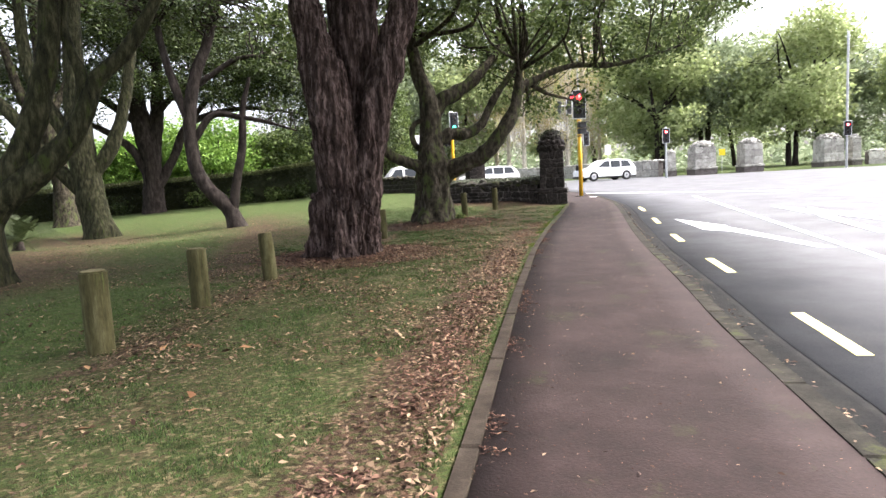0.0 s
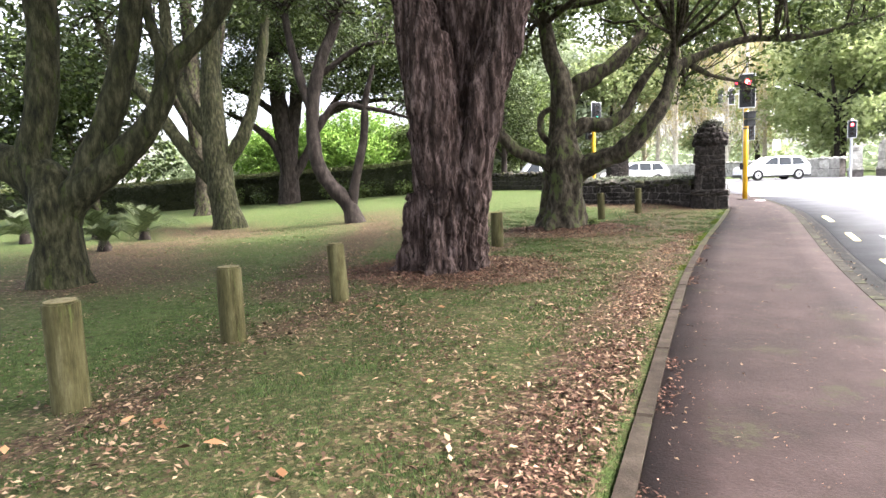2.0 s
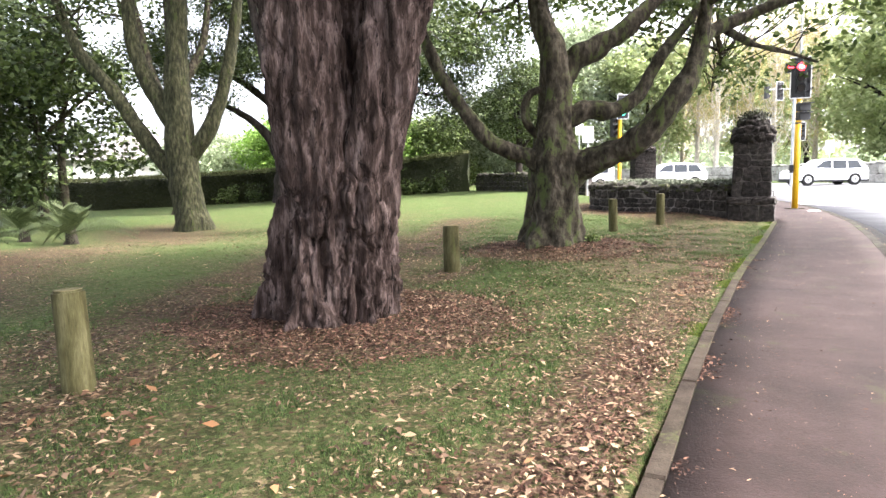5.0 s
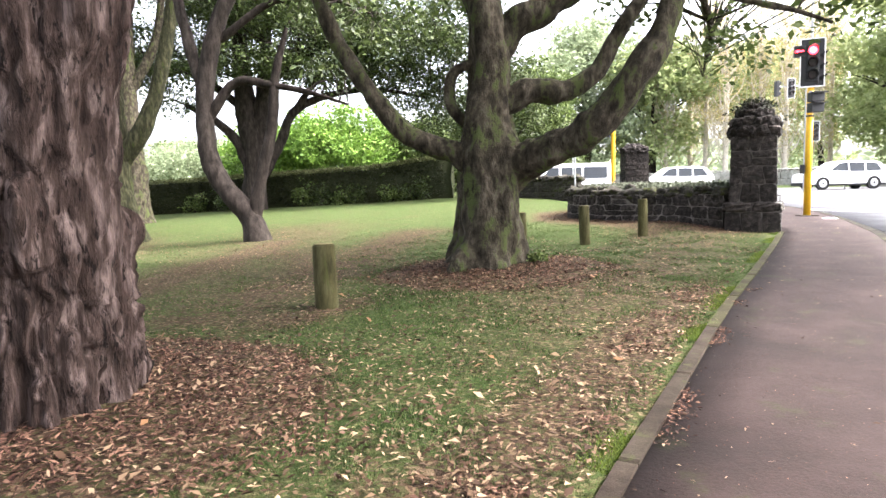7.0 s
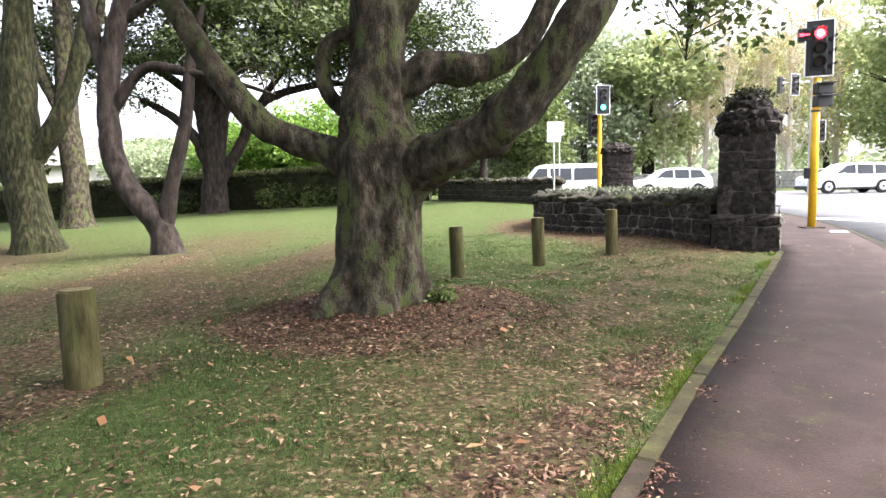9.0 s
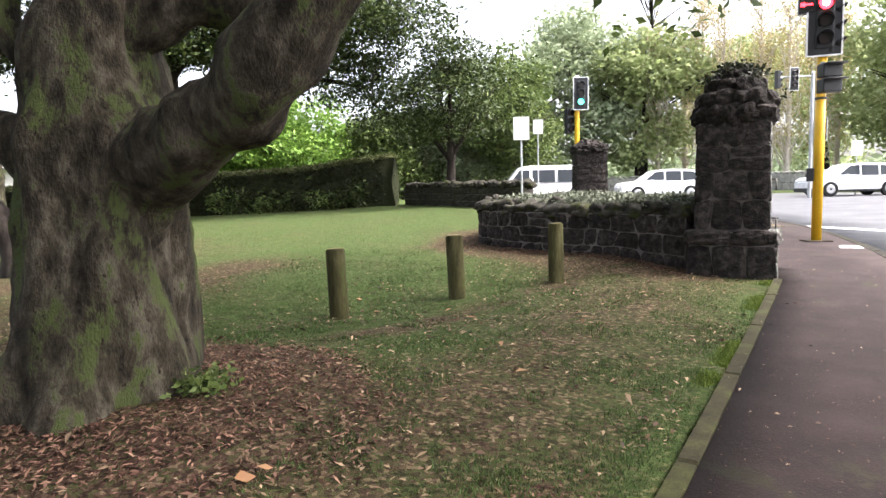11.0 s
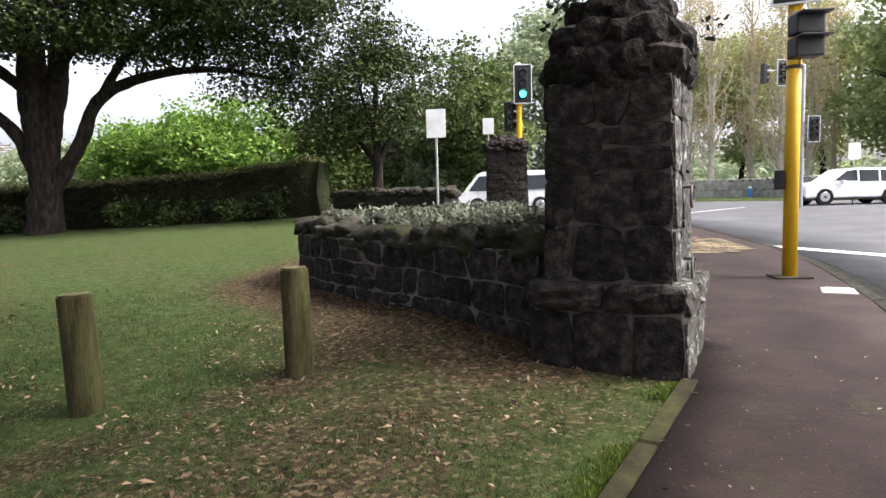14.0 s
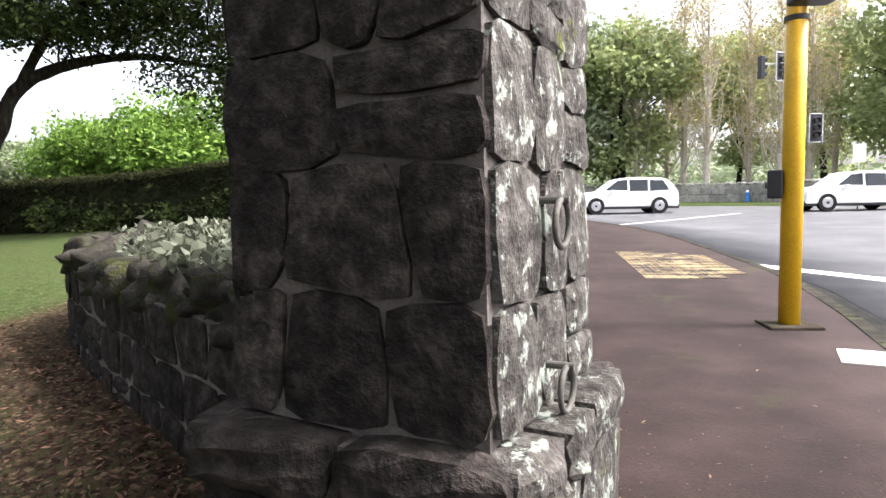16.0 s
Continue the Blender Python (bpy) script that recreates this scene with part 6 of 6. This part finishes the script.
def main_signal():
    z = float(path_z(24.3))
    root = thing("traffic_signal", pose(0.75, 24.29, z), "yellow traffic signal pole on the footpath showing red", "traffic light", "traffic lights")
    part("pole", rod(0.078, 0.076, -0.1, 3.2, 28), yellow_steel, root, "yellow painted steel pole", smooth=True)
    part("mast", rod(0.03, 0.022, 3.1, 7.5, 14), grey_steel, root, "thin grey mast")
    part("base_pad", box(-0.2, 0.2, -0.17, 0.17, -0.05, 0.022, 0.015), edging_mat, root, "worn concrete footing", at=pose(0, 0, 0, 0, 0, 20))
    face = 6
    head_parts(root, pose(0.02, -0.14, 3.56, 0, 0, face), 0, 0.9)
    arrow_box(root, pose(-0.24, -0.16, 3.84, 0, 0, face))
    head_parts(root, pose(0.17, 0.0, 3.46, 0, 0, 80), None, 0.85, False)
    for dx, dz in ((0.04, 2.77), (0.04, 2.53)):
        h = part("pedestrian_head", box(-0.15, 0.15, -0.26, -0.04, dz - 0.11, dz + 0.11, 0.02), black_plastic, root, "black pedestrian lantern", at=pose(dx, 0, 0, 0, 0, 25))
        part("visor", box(-0.16, 0.16, -0.40, -0.26, dz + 0.08, dz + 0.10, 0.005), black_plastic, h)
    for bz in (2.46, 2.86):
        part("bracket", box(-0.03, 0.03, -0.2, 0.0, bz, bz + 0.05), grey_steel, root)
    part("clamp", rod(0.088, 0.088, 2.33, 2.37, 24), iron, root, "dark steel clamp band")
    c = part("call_button", box(-0.055, 0.055, -0.06, 0.06, 1.0, 1.22, 0.015), black_plastic, root, "black pedestrian call box", at=pose(-0.12, -0.02, 0))
    part("button", turned(rod(0.025, 0.022, 0, 0.015, 14), pose(-0.055, 0, 1.1, 0, -90, 0)), iron, c)


main_signal()


def far_signal(x, y, top, heads, label, yellow=True):
    root = thing("traffic_signal", pose(x, y, float(path_z(y))), label, "traffic light", "traffic lights")
    part("pole", rod(0.08, 0.08, -0.1, top, 16), yellow_steel if yellow else grey_steel, root)
    part("cap", rod(0.085, 0.05, top, top + 0.04, 16), white_edge, root)
    for dx, dy, z, turn, lit, bd in heads:
        head_parts(root, pose(dx, dy, z, 0, 0, turn), lit, 0.85, bd)
        if math.hypot(dx, dy) > 0.4:
            part("outreach_arm", turned(rod(0.035, 0.03, 0, math.hypot(dx, dy), 10), Vector((dx, dy, 0)).to_track_quat("Z", "Y").to_matrix().to_4x4()), grey_steel, root, at=pose(0, 0, z + 0.1))


far_signal(1.7, 45.8, 5.6, ((-1.35, -0.45, 5.35, 120, None, False), (-0.73, -0.25, 5.35, 40, None, True), (0.42, -0.05, 3.05, 25, None, True)), "tall grey signal pole with outreach heads across the junction", False)
far_signal(-5.6, 32.7, 4.4, ((0.16, -0.1, 3.85, 25, 2, True), (-0.2, -0.05, 3.0, 60, None, False)), "yellow traffic signal pole beyond the stone pillar showing green")
far_signal(7.7, 46.5, 3.5, ((0.0, -0.12, 2.9, -5, 0, True),), "distant traffic signal at the park gates showing red", False)
far_signal(20.4, 48.6, 9.4, ((0.0, -0.14, 2.7, -15, 0, True),), "tall grey street pole with a signal showing red", False)


def sign(x, y, z_base, top, w, h, turn, label, face=None, post=None):
    root = thing("road_sign", pose(x, y, z_base, 0, 0, turn), label, "sign", "road signs")
    part("post", rod(0.028, 0.028, -0.2, top - 0.02, 12), grey_steel, root)
    part("board", box(-w / 2, w / 2, -0.045, -0.03, top - h, top, 0.006), face or sign_white, root)
    part("clip", box(-0.05, 0.05, -0.032, 0.0, top - h * 0.6, top - h * 0.5), grey_steel, root)


sign(-6.05, 28.65, 0.3, 2.75, 0.43, 0.62, 25, "blank white back of a rectangular road sign on a post")
sign(-8.56, 37.5, 0.3, 3.6, 0.4, 0.58, 25, "blank white rectangular road sign on a post")
sign(4.0, 50.8, 0.4, 2.7, 0.5, 0.75, 15, "small white parking sign on a thin post")
sign(13.2, 53.5, 0.4, 1.9, 0.5, 0.5, 10, "small yellow warning sign by the park gate", sign_yellow)
hyd = thing("blue_marker_post", pose(-0.6, 64.6, float(path_z(64.6))), "small bright blue marker post by the park wall", "post")
part("post", rod(0.14, 0.12, 0, 0.6, 12, 0.03), plain("blue_plastic", (0.05, 0.25, 0.7), 0.5), hyd)
part("cap", rod(0.12, 0.05, 0.6, 0.75, 12), sign_white, hyd)


# ---- vehicles waiting at the junction ----
car_glass = plain("car_glass", (0.02, 0.024, 0.028), 0.08)
tyre_mat = plain("tyre_rubber", (0.02, 0.02, 0.02), 0.8)
rim_mat = plain("alloy", (0.5, 0.5, 0.52), 0.3, 0.8)
tail_mat = plain("tail_lamp", (0.4, 0.02, 0.02), 0.3)
head_mat = plain("head_lamp", (0.75, 0.76, 0.78), 0.15)


def vehicle(name, x, y, turn, length, width, height, profile, windows, paint, label):
    """A road vehicle facing +x: profile is its side outline (x from 0 to 1, z from 0 to 1), windows its side glass outlines."""
    root = thing(name, pose(x, y, road_z(x, y) + 0.0, 0, 0, turn), label, "car", "vehicles on the junction")

    def slab(outline, y0, y1, tuck):
        bm = bmesh.new()
        a, b = [], []
        for u, h in outline:
            k = 1 - tuck * max(0, h - 0.5) * 2
            a.append(bm.verts.new(((u - 0.5) * length, y0 * k, h * height)))
            b.append(bm.verts.new(((u - 0.5) * length, y1 * k, h * height)))
        bm.faces.new(a)
        bm.faces.new(b[::-1])
        n = len(a)
        for i in range(n):
            bm.faces.new((a[i], b[i], b[(i + 1) % n], a[(i + 1) % n]))
        bmesh.ops.recalc_face_normals(bm, faces=bm.faces[:])
        return bm

    body = slab(profile, -width / 2, width / 2, 0.14)
    bmesh.ops.bevel(body, geom=body.edges[:], offset=0.045, segments=2, affect="EDGES")
    part("body", body, paint, root, smooth=False)
    for s in (-1, 1):
        for wdw in windows:
            part("side_window", slab(wdw, s * (width / 2 - 0.02), s * (width / 2 + 0.006), 0.14), car_glass, root)
        part("door_mirror", box(0.14 * length, 0.14 * length + 0.12, s * width / 2 + (0.0 if s > 0 else -0.18), s * width / 2 + (0.18 if s > 0 else 0.0), height * 0.56, height * 0.66, 0.03), paint, root)
        part("tail_lamp", box(-length / 2 - 0.012, -length / 2 + 0.16, s * width * 0.36 - 0.12, s * width * 0.36 + 0.13, height * 0.45, height * 0.57, 0.02), tail_mat, root)
        part("headlamp", box(length / 2 - 0.2, length / 2 + 0.012, s * width * 0.36 - 0.14, s * width * 0.36 + 0.13, height * 0.38, height * 0.48, 0.02), head_mat, root)
        for u in (-0.31, 0.31):
            w = part("wheel", turned(rod(0.36, 0.36, -0.11, 0.11, 28, 0.03), pose(u * length, s * (width / 2 - 0.085), 0.36, 90)), tyre_mat, root)
            part("rim", turned(rod(0.22, 0.2, 0.0, 0.02, 20), pose(u * length, s * (width / 2 + 0.02), 0.36, -90 * s)), rim_mat, w)
            part("hub", turned(rod(0.06, 0.05, 0.0, 0.03, 12), pose(u * length, s * (width / 2 + 0.03), 0.36, -90 * s)), black_plastic, w)
    part("bumper", box(-length / 2 - 0.03, length / 2 + 0.03, -width / 2 + 0.05, width / 2 - 0.05, 0.22, 0.42, 0.03), black_plastic, root)
    part("number_plate", box(-length / 2 - 0.045, -length / 2 - 0.03, -0.18, 0.18, 0.55, 0.67), white_edge, root)


SUV = [(0.0, 0.2), (1.0, 0.2), (1.0, 0.46), (0.98, 0.55), (0.93, 0.58), (0.75, 0.63), (0.6, 0.94), (0.52, 0.985), (0.4, 1.0), (0.15, 0.965), (0.09, 0.9), (0.02, 0.66), (0.0, 0.55)]
SUV_W = [[(0.72, 0.65), (0.6, 0.905), (0.5, 0.935), (0.5, 0.64)], [(0.48, 0.62), (0.48, 0.93), (0.3, 0.92), (0.3, 0.62)], [(0.28, 0.62), (0.28, 0.92), (0.15, 0.9), (0.09, 0.64)]]
VAN = [(0.0, 0.15), (1.0, 0.15), (1.0, 0.38), (0.95, 0.5), (0.8, 0.95), (0.7, 1.0), (0.04, 1.0), (0.0, 0.9)]
VAN_W = [[(0.9, 0.53), (0.79, 0.88), (0.68, 0.88), (0.68, 0.53)], [(0.65, 0.55), (0.65, 0.88), (0.4, 0.88), (0.4, 0.55)], [(0.37, 0.55), (0.37, 0.88), (0.08, 0.88), (0.08, 0.55)]]
white_car = plain("white_car_paint", (0.75, 0.76, 0.77), 0.25)
vehicle("suv", 3.6, 49.6, 205, 4.5, 1.8, 1.62, SUV, SUV_W, white_car, "white SUV on the junction road")
vehicle("van", -10.6, 44.5, 205, 4.7, 1.75, 1.95, VAN, VAN_W, white_car, "white van on the junction road")
vehicle("suv", -5.2, 47.6, 205, 4.4, 1.8, 1.6, SUV, SUV_W, white_car, "white SUV on the junction road")


# ---- far woods on the skyline ----
def woods():
    rng = np.random.default_rng(77)
    n = 3000
    a = rng.uniform(0, 2 * np.pi, n)
    r = rng.uniform(120, 175, n)
    h = rng.uniform(0, 1, n) ** 0.8 * (6 + 4 * rough(np.stack([np.cos(a) * 6, np.sin(a) * 6, 0 * a], 1), 0.5, 4))
    p = np.stack([r * np.cos(a), 20 + r * np.sin(a), h], 1)
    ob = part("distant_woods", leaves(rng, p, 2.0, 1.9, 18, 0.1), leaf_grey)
    tagged(ob, "distant belt of woodland on the skyline, haze put into its pale leaves", "trees", kind="stuff")


woods()


# ---- grass, litter, mulch ----
def scatter(rng, n, x0, x1, y0, y1):
    x, y = rng.uniform(x0, x1, n), rng.uniform(y0, y1, n)
    return x, y


def blades(name, rng, x, y, h0, h1, width, mat_, label):
    n = len(x)
    z = land_z(x, y)
    a = rng.uniform(0, 2 * np.pi, n)
    h = rng.uniform(h0, h1, n) * np.clip(0.9 + 0.7 * rough(np.stack([x, y, 0 * x], 1), 0.3, 14, 2), 0.45, 1.7)
    lean = rng.normal(0, 0.5, (n, 2)) * h[:, None]
    w = width * rng.uniform(0.6, 1.3, n)
    b0 = np.stack([x - np.cos(a) * w, y - np.sin(a) * w, z - 0.006], 1)
    b1 = np.stack([x + np.cos(a) * w, y + np.sin(a) * w, z - 0.006], 1)
    t = np.stack([x + lean[:, 0], y + lean[:, 1], z + h], 1)
    v = np.stack([b0, b1, t], 1).reshape(-1, 3)
    ob = part(name, (v, np.arange(3 * n).reshape(-1, 3)), mat_)
    tagged(ob, label, "grass", kind="stuff")


def grass():
    rng = np.random.default_rng(3)
    xs, ys = [], []
    for n, box_ in ((560000, (-6.5, 0.1, 0.0, 21.0)), (70000, (-14, -6.5, 4, 24))):
        x, y = scatter(rng, n, *box_)
        p = np.stack([x, y, 0 * x], 1)
        bare = bare_amount(x, y) + 0.55 * rough(p, 0.5, 8) + 0.5 * rough(p, 0.12, 9)
        # the blades thin out into the smooth lawn
        thin = rng.uniform(0, 1, n) < np.clip((x + 8.0) / 4, 0.12 if box_[0] > -10 else 1, 1) * np.clip((22 - y) / 5, 0.2, 1)
        ok = thin & (bare < 0.32) & (x < along(y, PATH_EDGE) - 0.005) & ~((y > 20.1) & (x > -5.2 + 0.45 * (y < 21.5) * 4))
        xs.append(x[ok])
        ys.append(y[ok])
    blades("grass", rng, np.concatenate(xs), np.concatenate(ys), 0.010, 0.028, 0.0032, grass_mat, "short patchy mown grass of the verge")
    y = rng.uniform(9, 20, 26000)
    x = along(y, PATH_EDGE) - np.abs(rng.normal(0, 0.055, len(y)))
    keep = rough(np.stack([x, y, 0 * x], 1), 0.6, 12) > 0.02 + 0.05 * np.abs(y - 13)
    blades("edge_moss", rng, x[keep], y[keep], 0.01, 0.03, 0.004, moss_mat, "bright yellow-green moss along the path edge")


grass()


def flat_bits(name, rng, x, y, z, lo, hi, ratio, mat_, label, tilt=0.35, curl=0.25, cat="leaves"):
    """Flat leaves or chips lying at all angles: six points each, with a raised mid line."""
    n = len(x)
    a = rng.uniform(0, 2 * np.pi, n)
    ln = rng.uniform(lo, hi, n)
    d = np.stack([np.cos(a), np.sin(a), rng.normal(0, tilt, n)], 1)
    s = np.stack([-np.sin(a), np.cos(a), rng.normal(0, tilt, n)], 1)
    c = np.stack([x, y, z + 0.006 + 0.25 * ln * tilt], 1)
    L, W = ln[:, None] * 0.5, ln[:, None] * 0.5 * ratio
    up = np.array([0, 0, 1.0]) * (ln * curl)[:, None]
    v = np.stack([c - d * L, c - d * L * 0.2 + s * W + up * rng.uniform(0, 1, (n, 1)), c + d * L + up * 0.5 * rng.uniform(0, 1, (n, 1)), c - d * L * 0.1 - s * W + up * rng.uniform(0, 1, (n, 1))], 1)
    ob = part(name, (v.reshape(-1, 3), np.arange(4 * n).reshape(-1, 4)), mat_)
    tagged(ob, label, cat, kind="stuff")


rng = np.random.default_rng(9)
# leaves on the verge: thick by the path edge at first, thinner over the grass
y = rng.uniform(0.0, 20, 9000)
x = along(y, PATH_EDGE) - 0.05 - np.abs(rng.normal(0, 0.28, len(y)))
keep = (rough(np.stack([x, y, 0 * x], 1), 0.7, 21) > -0.25) & (rng.uniform(0, 1, len(y)) < np.interp(y, [0, 8, 13, 20], [0.8, 0.65, 0.3, 0.14]))
x2, y2 = scatter(rng, 105000, -6.5, -0.2, 0.4, 20)
k2 = (x2 < along(y2, PATH_EDGE) - 0.05) & (rough(np.stack([x2, y2, 0 * x2], 1), 0.8, 22) > rng.uniform(-0.6, 0.5, len(x2))) & (rng.uniform(0, 1, len(x2)) < np.interp(y2, [0, 8, 13, 20], [0.9, 0.85, 0.5, 0.28]) * np.where(x2 < -4.3, 0.5, 1))
x3, y3 = scatter(rng, 3600, -14, -6.5, 4, 20)
x, y = np.concatenate([x[keep], x2[k2], x3]), np.concatenate([y[keep], y2[k2], y3])
big = rng.uniform(0, 1, len(x)) < np.where(x > along(y, PATH_EDGE) - 0.7, 0.06, 0.08)
flat_bits("leaf_litter", rng, x[~big], y[~big], land_z(x[~big], y[~big]) + 0.008, 0.015, 0.05, 0.4, litter_mat, "small dry brown and tan fallen leaves on the verge", 0.3, 0.2)
flat_bits("fallen_leaves", rng, x[big], y[big], land_z(x[big], y[big]) + 0.012, 0.03, 0.075, 0.42, litter_mat, "larger pale dry leaves scattered over the grass", 0.22, 0.25)
x, y = scatter(rng, 100, -4.6, -0.9, 0.6, 18)
ok = x < along(y, PATH_EDGE) - 0.15
flat_bits("large_leaves", rng, x[ok], y[ok], land_z(x[ok], y[ok]) + 0.014, 0.06, 0.11, 0.5, orange_leaf, "large orange-brown fallen leaves lying on the verge", 0.2, 0.2)
# a few on the path and in the gutter
y = rng.uniform(0, 24, 1100)
u = rng.uniform(0, 1, 1100) ** 2.2
x = along(y, PATH_EDGE) + 0.04 + u * (along(y, KERB) - along(y, PATH_EDGE) - 0.1)
flat_bits("path_litter", rng, x, y, path_z(y) + 0.004, 0.008, 0.038, 0.35, litter_mat, "small dry leaves and twigs on the footpath", 0.12)
# crumbs and leaves gathered against the edging
y = rng.uniform(0, 14, 3600)
x = along(y, PATH_EDGE) + 0.1 + np.abs(rng.normal(0, 0.06, len(y)))
keep = rough(np.stack([x, y, 0 * x], 1), 0.5, 41) > -0.05
flat_bits("edge_litter", rng, x[keep], y[keep], path_z(y[keep]) + 0.004, 0.008, 0.04, 0.35, chip_mat, "reddish leaf crumbs gathered on the path by its edging", 0.15)
y = rng.uniform(0, 22, 7000)
x = along(y, PATH_EDGE) + 0.1 + rng.uniform(0, 1, 7000) * (along(y, KERB) - along(y, PATH_EDGE) - 0.25)
flat_bits("path_grit", rng, x, y, path_z(y) + 0.003, 0.004, 0.012, 0.6, chip_mat, "fine grit and leaf crumbs on the footpath", 0.1, cat="grit")
y = rng.uniform(0, 22, 1400)
x = along(y, KERB) + 0.03 + np.abs(rng.normal(0, 0.08, 1400))
flat_bits("gutter_litter", rng, x, y, path_z(y) - 0.128, 0.012, 0.05, 0.45, litter_mat, "leaf debris lying in the gutter", 0.15)
# bark mulch round the two trees and by the wall
bx, by = [], []
for (cx, cy), r, n in ((TREE_A, 1.5, 20000), (TREE_B, 1.42, 15000)):
    a, q = rng.uniform(0, 2 * np.pi, n), np.sqrt(rng.uniform(0.1, 1, n)) * r
    q = (q + np.abs(rng.normal(0, 0.2, n)) * (q > 0.8 * r)) * (1 + 0.2 * rough(np.stack([np.cos(a) * 2, np.sin(a) * 2, 0 * a + cx], 1), 0.9, 6))
    bx.append(cx + q * np.cos(a))
    by.append(cy + q * np.sin(a))
n = 3500
q = rng.integers(0, 40, n)
bx.append(WALL[q, 0] + rng.normal(-0.1, 0.3, n) * (q > 20) + rng.uniform(-0.05, 0.05, n))
by.append(WALL[q, 1] - np.abs(rng.normal(0.1, 0.25, n)) * (q <= 26) + rng.normal(0, 0.1, n) * (q > 26))
yy = 0.5 + 14 * rng.uniform(0, 1, 15000) ** 1.4
xx = along(yy, PATH_EDGE) - 0.28 + rng.normal(0, 0.15, 15000)
ok = rough(np.stack([xx, yy, 0 * xx], 1), 0.5, 31) > -0.05
yy, xx = yy[ok], xx[ok]
bx.append(xx)
by.append(yy)
x, y = np.concatenate(bx), np.concatenate(by)
keep = x < along(y, PATH_EDGE) - 0.02
x, y = x[keep], y[keep]
flat_bits("bark_mulch", rng, x, y, land_z(x, y), 0.012, 0.055, 0.28, chip_mat, "reddish brown bark mulch spread round the trees", 0.3, 0.1, "mulch")
